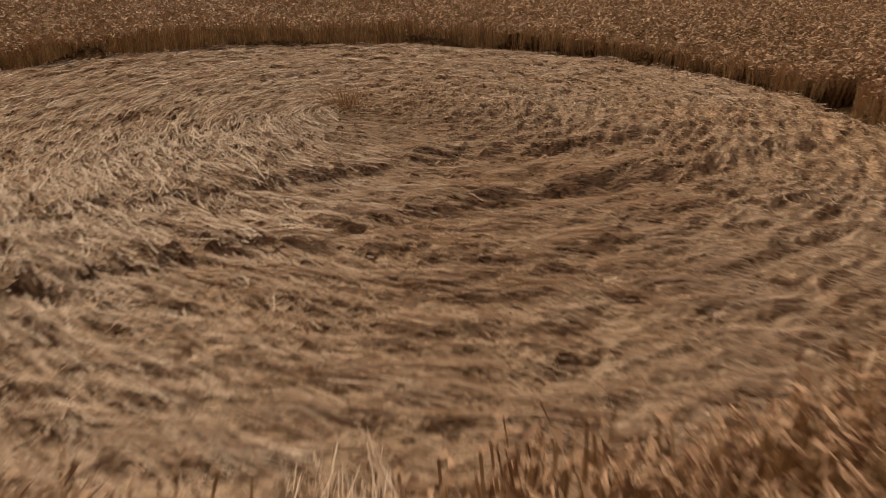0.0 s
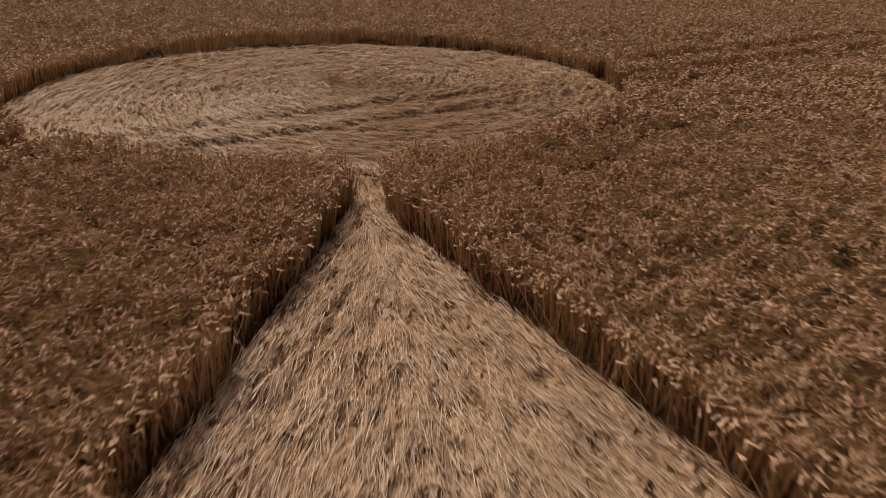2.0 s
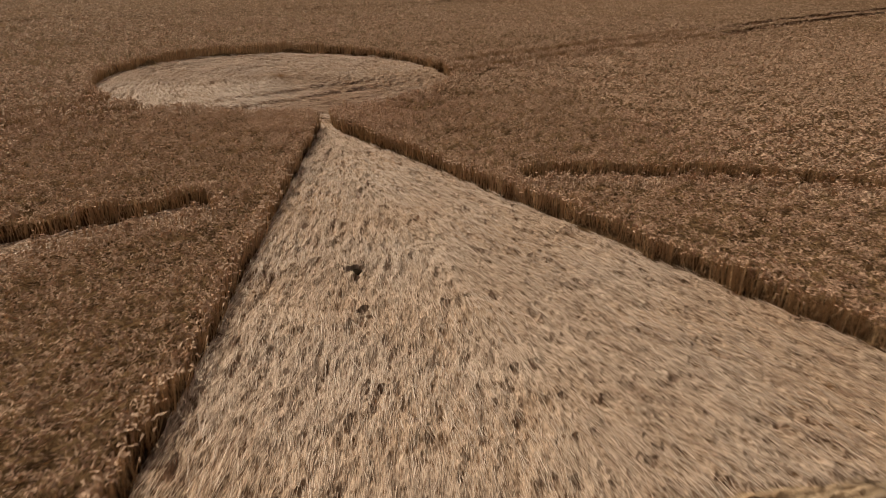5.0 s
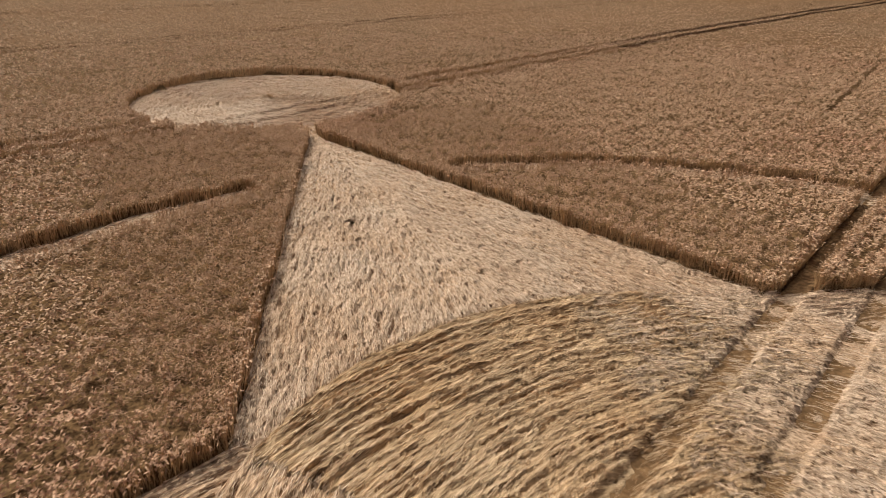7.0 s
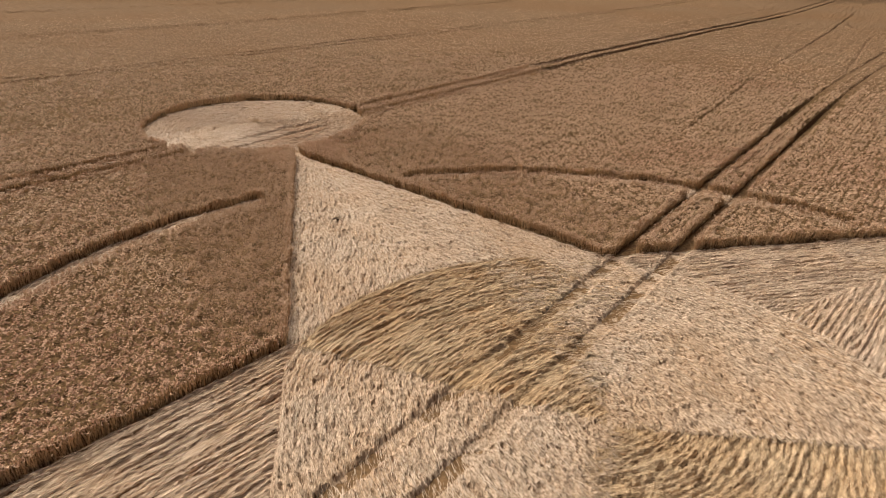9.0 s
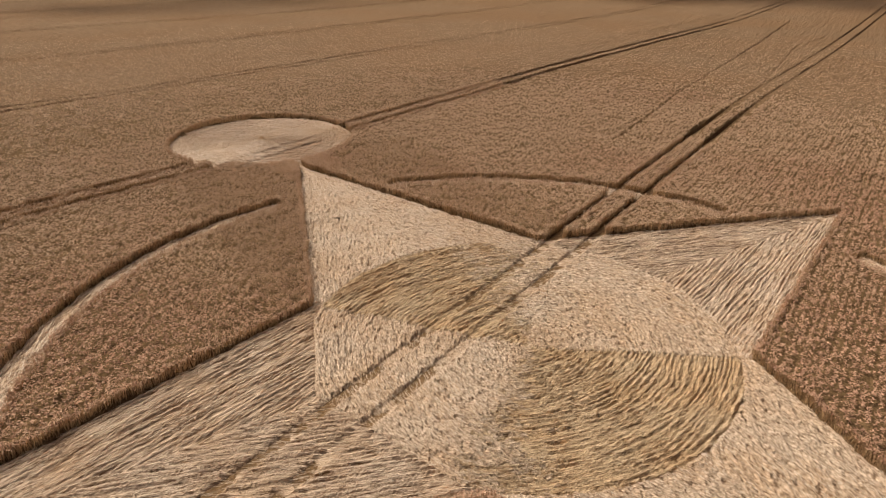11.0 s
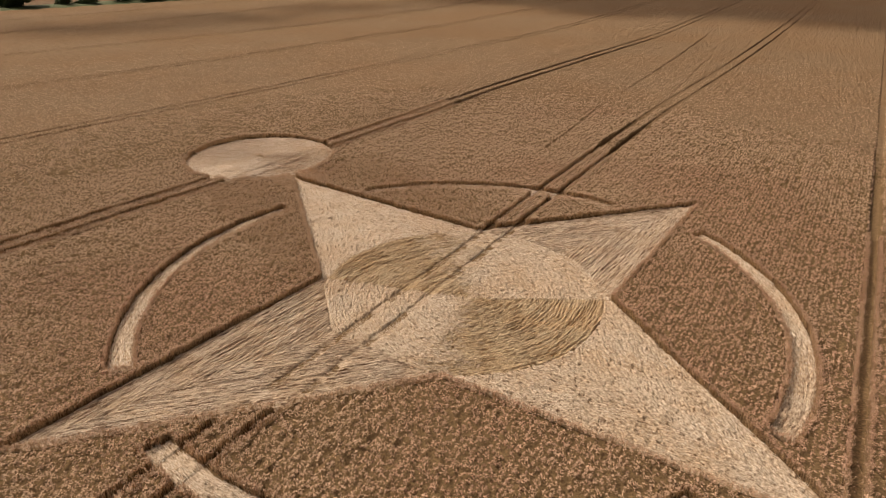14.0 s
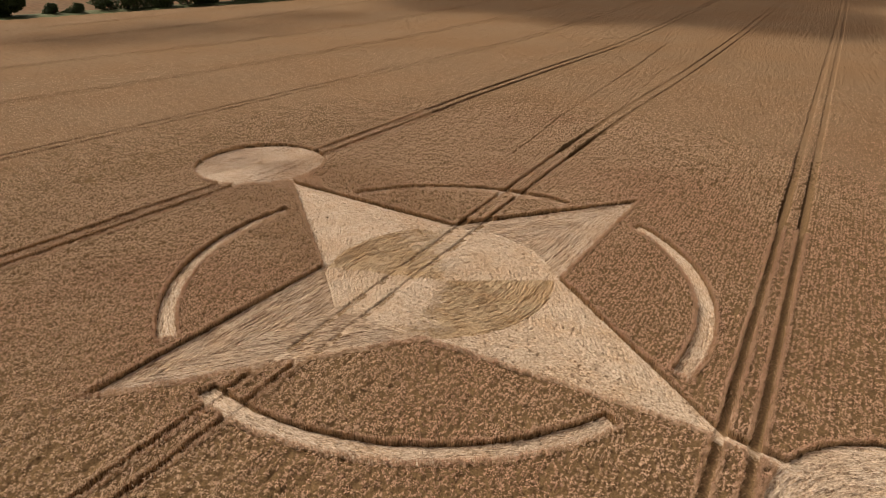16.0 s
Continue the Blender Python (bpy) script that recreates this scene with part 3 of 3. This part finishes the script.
def ridges(x, y, combed):
    """Height of the combed locks, 0 in the gaps between them to 1 on their backs."""
    a, b = combed(x, y)
    a = a + 0.06 * lattice(a * 1.3, b * 0.7, 31)
    a = a + 0.03 * lattice(a * 0.7, b * 2.1, 36)
    lock = 0.55 * lattice(a * 8.0, b * 1.3, 32) + 0.6 * lattice(a * 15.0, b * 2.6, 33)
    pit = np.clip((lattice(a * 13.0, b * 1.8, 35) - 0.62) * 6, 0, 1)
    return np.clip(0.72 + 0.9 * lock, 0, 1) * (1 - pit) - 0.4 * pit


def ropes(x, y, combed):
    """Broad furrows along the combed straw."""
    a, b = combed(x, y)
    wave = np.sin(2 * math.pi * (a * 5.4 + 0.8 * lattice(a * 1.1, b * 0.6, 38) + 0.35 * lattice(a * 4.0, b * 2.0, 39)))
    return wave * np.clip(0.7 + 0.6 * lattice(a * 2.5, b * 1.4, 37), 0.05, 1)


RING_RUTS = (24.95, 26.2)                                       # where the wheel marks cross the upper circle


def ring_ledge(x, y):
    """The straw breaks over the old wheel marks: a sunk floor, and a lip that hangs over its north side."""
    u, v = uv_of(x, y)
    z = 0.0 * x
    for k, at in enumerate(RING_RUTS):
        s = v - at + 0.10 * lattice(u * 0.8, v * 0.4, 71 + k) + 0.05 * lattice(u * 3.0, v, 73 + k)
        force = np.clip(0.85 + 0.5 * lattice(u * 0.5, v * 0.3, 75 + k), 0.3, 1.2) * (1.0, 0.75)[k] * np.clip((17.0 - u) / 3.0, 0.25, 1)
        lip = np.clip((s - 0.06) / 0.16, 0, 1) * np.clip((0.85 - s) / 0.6, 0, 1)
        floor = np.clip((s + 0.28) / 0.15, 0, 1) * np.clip((0.13 - s) / 0.08, 0, 1)
        z = z + force * (0.06 * lip - 0.06 * floor)
    return z


BED = 0.055                                                     # thickness of the flattened layer


def build_laid(name, label, box, inside, combed, straws_m2, half, length, lift=0.09, step=0.12, joints=3, tangle=0.13, marks=1.0, straw=None, mat=None, fall=0.15, bold=0.0, ledge=None, clump=0.0):
    """One flattened area: a matted underlay in locks, and loose straw combed over it."""
    x0, x1, y0, y1 = box
    gx, gy = np.meshgrid(np.arange(x0 - 0.4, x1 + 0.4, step), np.arange(y0 - 0.4, y1 + 0.4, step))
    gx, gy = gx + rng.uniform(-0.3, 0.3, gx.shape) * step, gy + rng.uniform(-0.3, 0.3, gx.shape) * step
    d = inside(gx, gy)
    rut = np.clip(1 - (sd_ruts(gx, gy, (0, 1, 2)) + 0.06) / 0.12, 0, 1)
    rut = marks * rut * np.clip(0.9 + 0.2 * lattice(gx * 0.9 + 3, gy * 0.9, 41), 0, 1)
    gz = 0.02 + lift * ridges(gx, gy, combed) * (1 - 0.95 * rut) + 0.03 * lattice(gx * 0.9, gy * 0.9, 11) * (1 - rut) + 0.012 * rng.random(gx.shape)
    gz = gz + BED * (1 - rut)
    gz = np.where((rut > 0.85) & (lattice(gx * 2.1, gy * 2.1, 44) > -0.3) & (marks > 0), -0.02, gz)
    if bold:
        gz = gz + bold * np.clip(ropes(gx, gy, combed), -0.55, 1) * (1 - 0.8 * rut)
    if ledge:
        gz = gz + ledge(gx, gy)
    if clump:
        gz = gz + clump * (lattice(gx * 5.5, gy * 5.5, 51) + 0.6 * rng.random(gx.shape)) * (1 - rut)
    gz = np.maximum(gz * np.clip((0.14 - d) / 0.22, 0, 1), -0.01)
    for hx, hy, hr in HOLLOWS:
        gz = np.where(np.hypot(gx - hx, gy - hy) < hr, -0.05, gz)
    ny, nx = gx.shape
    i = (np.arange(ny - 1)[:, None] * nx + np.arange(nx - 1)).ravel()
    quads = np.stack([i, i + 1, i + nx + 1, i + nx], 1)
    quads = quads[(d.ravel()[quads] < 0.14).all(1)]
    quads = quads[(gz.ravel()[quads] > -0.04).any(1)]
    used, quads = np.unique(quads, return_inverse=True)
    quads = quads.reshape(-1, 4)
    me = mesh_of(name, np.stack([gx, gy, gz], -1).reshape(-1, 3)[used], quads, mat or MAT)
    a, b = combed(gx, gy)
    ab = np.stack([a, b], -1).reshape(-1, 2)[used][quads.ravel()]
    me.uv_layers.new(name="combed").data.foreach_set("uv", ab.astype(np.float32).ravel())
    ob = thing(name, label, "flattened wheat", "stuff", "flattened wheat", me)
    # loose straw, thickest on the backs of the locks
    px, py = scatter(x0, x1, y0, y1, straws_m2)
    keep = inside(px, py) < -0.02
    px, py = px[keep], py[keep]
    back = ridges(px, py, combed)
    rut = sd_ruts(px, py, (0, 1, 2)) < 0.03
    keep = (rng.random(len(px)) < np.clip(0.32 + 0.68 * back, 0, 1)) & (back > -0.1) & ~(rut & (rng.random(len(px)) < 0.5 * marks))
    for hx, hy, hr in HOLLOWS:
        keep &= np.hypot(px - hx, (py - hy) * 0.6) > hr + 0.03
    px, py, back, rut = px[keep], py[keep], back[keep], rut[keep]
    m = len(px)
    a = lay(px, py) + rng.normal(0, tangle, m) + 0.15 * lattice(px * 0.8, py * 0.8, 21) + tangle * 0.9 * lattice(px * 3.5, py * 3.5, 22)
    dx, dy = np.cos(a), np.sin(a)
    h = 0.035 + lift * back * np.where(rut, 1 - 0.9 * marks, 1.0) + 0.03 * lattice(px * 0.9, py * 0.9, 11) + np.abs(rng.normal(0, 0.016, m)) + np.where(rut, BED * (1 - marks), BED)
    if bold:
        rope = ropes(px, py, combed)
        fit = rng.random(m) < np.clip(0.75 + 0.4 * rope, 0.45, 1)
        px, py, a, dx, dy, h, rope = px[fit], py[fit], a[fit], dx[fit], dy[fit], h[fit], rope[fit]
        m = len(px)
        h = h + bold * np.clip(rope, -0.9, 1)
    if ledge:
        h = h + ledge(px, py)
    if clump:
        bunch = lattice(px * 5.5, py * 5.5, 51)
        fit = rng.random(m) < np.clip(0.8 + 0.8 * bunch, 0.25, 1)
        px, py, a, dx, dy, h, bunch = px[fit], py[fit], a[fit], dx[fit], dy[fit], h[fit], bunch[fit]
        m = len(px)
        h = h + clump * (bunch + 0.5)
    ln = length * rng.uniform(0.45, 1.1, m) / 2
    bend = rng.normal(0, 0.03, m)
    tip = fall * ln                                             # the heads hang lower than the stems
    ends = [np.stack([px - dx * ln, py - dy * ln, np.maximum(h - 0.028 + tip + rng.normal(0, 0.012, m), 0.015)], 1),
            np.stack([px + dx * ln, py + dy * ln, np.maximum(h - 0.028 - tip + rng.normal(0, 0.02, m), 0.015)], 1)]
    mid = [np.stack([px - dy * bend, py + dx * bend, h], 1)] if joints == 3 else []
    pts = np.stack([ends[0], *mid, ends[1]], 1)
    roll = rng.normal(0, 0.75, m)
    side = np.stack([-dy * np.cos(roll), dx * np.cos(roll), np.sin(roll)], 1)
    taper = np.array([0.8, 1.0, 1.5]) if joints == 3 else np.array([0.8, 1.3])
    widths = half * rng.uniform(0.7, 1.4, m)[:, None] * taper
    part("straw", mesh_of("straw", *ribbons(pts, widths, side), straw or STRAW), ob, "combed pale straw lying flat", "stuff")
    return ob


def build_hole_lump(x, y, r):
    """A near-black lump, added to stand for the dark inside a hole in the straw."""
    lump = bmesh.new()
    bmesh.ops.create_icosphere(lump, subdivisions=2, radius=r)
    for v in lump.verts:
        v.co += v.co * 0.6 * noise.noise(v.co * (1.1 / r) + Vector((x, y, 0)))
        v.co.x, v.co.y, v.co.z = v.co.x + 0.25 * v.co.y, v.co.y * 0.85, v.co.z * 0.45
    low = min(v.co.z for v in lump.verts)
    for v in lump.verts:
        v.co.z -= low
    me = bpy.data.meshes.new("hole_lump")
    lump.to_mesh(me)
    lump.free()
    me.materials.append(HOLE_DARK)
    ob = thing("hole_lump", "near-black lump added for the dark inside a hole in the flattened straw", "soil clod", group="soil clods", data=me)
    ob.location = (x, y, 0.02)


def lay_locks(owner, box, inside, combed, lift, count, forms, ledge=None):
    """The locks nearest the way, each an object on one of a few shared meshes."""
    x, y = scatter(*box, 30)
    keep = (inside(x, y) < -0.15) & (ridges(x, y, combed) > 0.6)
    x, y = x[keep][:count], y[keep][:count]
    step = ledge(x, y) if ledge else 0 * x
    for px, py, turn, back, up in zip(x, y, lay(x, y), ridges(x, y, combed), step):
        ob = part("straw_lock", forms[int(rng.integers(len(forms)))], owner)
        ob.matrix_basis = pose(px, py, 0.02 + BED + lift * back + up, 0, 0, math.degrees(turn) + rng.normal(0, 6))


def lock_forms():
    forms = []
    for _ in range(10):
        n = 16
        off, along, a = rng.normal(0, 0.035, n), rng.uniform(-0.1, 0.1, n), rng.normal(0, 0.12, n)
        ln = rng.uniform(0.12, 0.24, n)
        h = 0.03 * np.exp(-(off / 0.04) ** 2) + rng.normal(0, 0.006, n)
        d = np.stack([np.cos(a), np.sin(a), 0 * a], 1)
        mid = np.stack([along, off, h], 1)
        pts = np.stack([mid - d * ln[:, None] - np.array([0, 0, 0.025]), mid, mid + d * ln[:, None] - np.array([0, 0, 0.015])], 1)
        roll = rng.normal(0, 0.8, n)
        side = np.stack([-np.sin(a) * np.cos(roll), np.cos(a) * np.cos(roll), np.sin(roll)], 1)
        forms.append(mesh_of("straw_lock", *ribbons(pts, 0.0028 * np.array([0.8, 1.0, 1.6]) * np.ones((n, 1)), side), STRAW))
    return forms


def build_formation():
    star = lambda x, y: sd_polygon(x, y, STAR)
    disc = lambda x, y: np.maximum(star(x, y), sd_centre(x, y))

    def arm(tip):
        ax = np.array(TIPS[tip]) / math.hypot(*TIPS[tip])
        wedge = lambda x, y: (np.abs(-x * ax[1] + y * ax[0]) - (x * ax[0] + y * ax[1])) * 0.7071
        return lambda x, y: np.maximum(np.maximum(star(x, y), -sd_centre(x, y)), wedge(x, y))

    forms = lock_forms()
    north = build_laid("star_arm", "long pointed star arm of pale straw combed from its tip", (-6.3, 6.3, 4.5, 23.6), arm("north"), comb_arm("north", 1.7), 950, 0.0026, 0.30, 0.10, 0.062, 2, 0.2)
    build_laid("star_arm", "pointed star arm of straw combed in two directions", (4.5, 23, -6.5, 6.2), arm("east"), comb_arm("east", 0.4), 600, 0.0036, 0.36, 0.05, 0.052, 2, 0.1, bold=0.038, clump=0.028)
    build_laid("star_arm", "pointed star arm of pale straw meeting a path", (-6.3, 6.5, -22.6, -4.5), arm("south"), comb_arm("south", 1.7), 260, 0.004, 0.28, 0.12, 0.07, 2, 0.2)
    build_laid("star_arm", "pointed star arm of straw combed into grooves", (-23.6, -4.5, -6.6, 6.2), arm("west"), comb_arm("west", 0.4), 600, 0.0036, 0.36, 0.05, 0.052, 2, 0.1, bold=0.038, clump=0.028)
    # north and south sectors: the crosswise lay's dimmer light is in their colour
    for k, words in ((0, "pale"), (1, "shade-tinted ochre"), (2, "pale"), (3, "shade-tinted ochre")):
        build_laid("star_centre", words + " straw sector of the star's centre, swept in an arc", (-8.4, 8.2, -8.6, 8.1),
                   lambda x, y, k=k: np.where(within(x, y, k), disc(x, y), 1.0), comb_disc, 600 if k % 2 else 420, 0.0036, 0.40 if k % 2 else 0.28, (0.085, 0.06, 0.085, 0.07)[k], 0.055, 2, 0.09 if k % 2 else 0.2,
                   bold=0.045 if k % 2 else 0.0, straw=DIM_STRAW if k % 2 else None, mat=DIM_MAT if k % 2 else None, clump=0.032)
    ring = build_laid("crop_circle", "round crop circle of swirled straw with a central tuft", (-6.7, 6.9, 23.9, 37.4), lambda x, y: sd_round(x, y, RING_NORTH), comb_ring(RING_NORTH), 1500, 0.0027, 0.30, 0.095, 0.062, 2, 0.30, 0.0, fall=0.2, bold=0.035, ledge=ring_ledge)
    build_laid("crop_circle", "round crop circle of swirled straw beside a path", (-6, 7.6, -38, -24.5), lambda x, y: sd_round(x, y, RING_SOUTH), comb_ring(RING_SOUTH), 200, 0.006, 0.5, 0.12, 0.08, 2)
    lay_locks(north, (-2.2, 2.4, 16.0, 23.2), arm("north"), comb_arm("north", 1.7), 0.085, 220, forms)
    lay_locks(ring, (-2.5, 3.0, 24.4, 28.5), lambda x, y: sd_round(x, y, RING_NORTH), comb_ring(RING_NORTH), 0.12, 220, forms, ring_ledge)
    for name, arc in ARCS.items():
        mid, half = radians((arc[2] + arc[3]) / 2), 10.9
        cx, cy = 15.6 * math.cos(mid), 15.6 * math.sin(mid)
        build_laid("curved_strip", "narrow curved strip of straw laid lengthwise", (cx - half, cx + half, cy - half, cy + half),
                   lambda x, y, arc=arc: sd_arc(x, y, arc), comb_arc, 280, 0.0045, 0.42, 0.07, 0.08, 2)
    build_laid("trodden_path", "narrow trodden straw path between star tip and circle", (-0.2, 0.7, 22.7, 24.7),
               lambda x, y: sd_segment(x, y, (0.15, 22.8), (0.3, 24.3), 0.22), comb_path, 380, 0.0024, 0.26, 0.04, 0.06, 3)
    build_laid("trodden_path", "trodden straw path from star tip to circle", (0.0, 1.5, -25.4, -21.6),
               lambda x, y: sd_segment(x, y, (0.45, -22.0), (1.05, -25.0), 0.33), comb_path, 300, 0.005, 0.4, 0.05, 0.08, 2)


def build_tuft():
    """The twist of standing straw at the middle of the swirl."""
    n = 170
    a = rng.uniform(0, 2 * math.pi, n)
    r = 0.17 * np.sqrt(rng.random(n))
    x, y = 0.12 + r * np.cos(a), 30.95 + r * np.sin(a)
    z = rng.uniform(0.15, 0.30, n) + 0.24 * np.exp(-(r / 0.07) ** 2)
    (sv, sf), head = stalks(x, y, np.full(n, 0.03), z, 0.006, 0.11)
    ob = thing("straw_tuft", "small upright tuft of straw at the swirl's centre", "straw tuft", data=mesh_of("straw_tuft", sv, sf, STALK))
    part("ear", mesh_of("ear", *ears(head, a, 0.07), EAR), ob, "", "stuff")


# ---------------------------------------------------------------- far edge of the field
def leaf_cloud(n, centre, radii, size):
    a, b = rng.uniform(0, 2 * math.pi, n), np.arccos(rng.uniform(-1, 1, n))
    lump = 0.8 + 0.35 * lattice(a * 2.0, b * 2.5, int(centre[0]) % 97)
    r = lump * rng.uniform(0.45, 1.0, n) ** 0.5
    p = np.stack([np.sin(b) * np.cos(a), np.sin(b) * np.sin(a), np.cos(b)], 1) * r[:, None] * radii + centre
    p[:, 2] = np.maximum(p[:, 2], 0.15)
    f = unit(rng.standard_normal((n, 3)))
    s = unit(np.cross(f, rng.standard_normal((n, 3))))
    t = np.cross(f, s)
    k = size * rng.uniform(0.6, 1.4, n)[:, None]
    verts = np.stack([p - s * k, p + t * k * 0.6, p + s * k, p - t * k * 0.6], 1).reshape(-1, 3)
    return verts, np.arange(4 * n).reshape(-1, 4)


def build_bush(name, label, x, y, wide, high, n):
    trunk = bmesh.new()
    bmesh.ops.create_cone(trunk, cap_ends=True, segments=7, radius1=0.035 * high, radius2=0.02 * high, depth=high * 0.5,
                          matrix=Matrix.Translation((x, y, high * 0.25)))
    ob = thing(name, label, "tree" if name == "tree" else "bush", group="field boundary")
    ob.location = (x, y, 0)
    me = bpy.data.meshes.new("trunk")
    bmesh.ops.translate(trunk, verts=trunk.verts, vec=(-x, -y, 0))
    trunk.to_mesh(me)
    trunk.free()
    me.materials.append(BARK)
    stem = part("trunk", me, ob)
    for k in range(4):
        ang = k * 1.7 + x
        limb = bmesh.new()
        aimed = look((0, 0, high * 0.3), (math.cos(ang) * wide * 0.5, math.sin(ang) * wide * 0.5, high * 0.75))
        bmesh.ops.create_cone(limb, cap_ends=True, segments=6, radius1=0.01 * high, radius2=0.022 * high, depth=high * 0.5,
                              matrix=aimed @ Matrix.Translation((0, 0, -high * 0.25)))
        me = bpy.data.meshes.new("limb")
        limb.to_mesh(me)
        limb.free()
        me.materials.append(BARK)
        part("limb", me, stem)
    blobs = [leaf_cloud(n, np.array([rng.normal(0, wide * 0.22), rng.normal(0, wide * 0.2), high * h]),
                        np.array([wide * w, wide * w * 0.8, high * 0.34]), 0.024 * (wide + high))
             for h, w in ((0.26, 0.55), (0.48, 0.52), (0.68, 0.40))]
    part("crown", mesh_of("crown", *join(*blobs), LEAF), ob, "dark green leaves")


def build_boundary():
    x = np.arange(-120.0, 330.0, 3.0)
    rows = np.array([-0.5, 2.0, 5.0, 9.0, 13.0])
    gx = np.repeat(x[:, None], len(rows), 1)
    gy = field_edge(gx) + rows + 0.3 * rng.standard_normal(gx.shape)
    gz = np.array([0.02, 0.6, 0.8, 0.7, 0.02]) + 0.08 * rng.random(gx.shape) * np.array([0, 1, 1, 1, 0])
    k = len(rows)
    i = (np.arange(len(x) - 1)[:, None] * k + np.arange(k - 1)).ravel()
    me = mesh_of("grass_verge", np.stack([gx, gy, gz], -1).reshape(-1, 3), np.stack([i, i + k, i + k + 1, i + 1], 1), GRASS, True)
    thing("grass_verge", "rough green grass verge along the field boundary", "grass", "stuff", data=me)
    build_bush("tree", "dark rounded hedgerow tree in full leaf", -3.5, field_edge(-3) + 7, 9, 9.5, 2400)
    build_bush("bush", "small dark hawthorn bush on the verge", 9.5, field_edge(10) + 5, 4.2, 4.0, 900)
    build_bush("bush", "small dark hawthorn bush on the verge", 15.3, field_edge(15) + 5, 4.4, 3.6, 900)
    px = 26.0
    while px < 120:
        high = rng.uniform(6.5, 9.5) if px > 30 else 6.0
        build_bush("tree", "dense dark green tree in the hedgerow", px, field_edge(px) + 6 + rng.normal(0, 1), rng.uniform(7, 9), high, 620)
        px += rng.uniform(5.0, 7.0)


def build_cloud(name_label, x, y, wide, deep, count, low, high):
    """A fair-weather cloud, placed by where its shade lies on the field."""
    reach = to_sun * (1500.0 / to_sun.z)
    cloud = bmesh.new()
    for k in range(count):
        a, r = rng.uniform(0, 2 * math.pi), math.sqrt(rng.random())
        size = rng.uniform(low, high) * (1.15 - 0.6 * r)
        at = Vector((x + wide * r * math.cos(a), y + deep * r * math.sin(a), rng.uniform(0, 0.6 * low))) + reach
        made = bmesh.ops.create_icosphere(cloud, subdivisions=3, radius=size, matrix=Matrix.Translation(at) @ Matrix.Diagonal((1, 1, 0.6, 1)))
        for v in made["verts"]:
            v.co += (v.co - at) * 0.25 * noise.noise(v.co * 0.05)
    me = bpy.data.meshes.new("cloud")
    cloud.to_mesh(me)
    cloud.free()
    me.materials.append(CLOUD)
    thing("cloud", name_label, "cloud", "structure", data=me)


build_cloud("white fair-weather cloud high over the field", 238, 108, 119, 81, 26, 26, 52)
build_cloud("white fair-weather cloud with a broken edge", 150, 152, 48, 30, 18, 16, 28)
build_cloud("thin broken streak of white cloud over the hedgerow", 18, 146, 75, 21, 34, 5, 9)
build_ground()
build_ruts()
build_formation()
build_tuft()
for hx, hy, hr in HOLLOWS:
    build_hole_lump(hx, hy, hr * 1.15)
build_boundary()
build_crop()
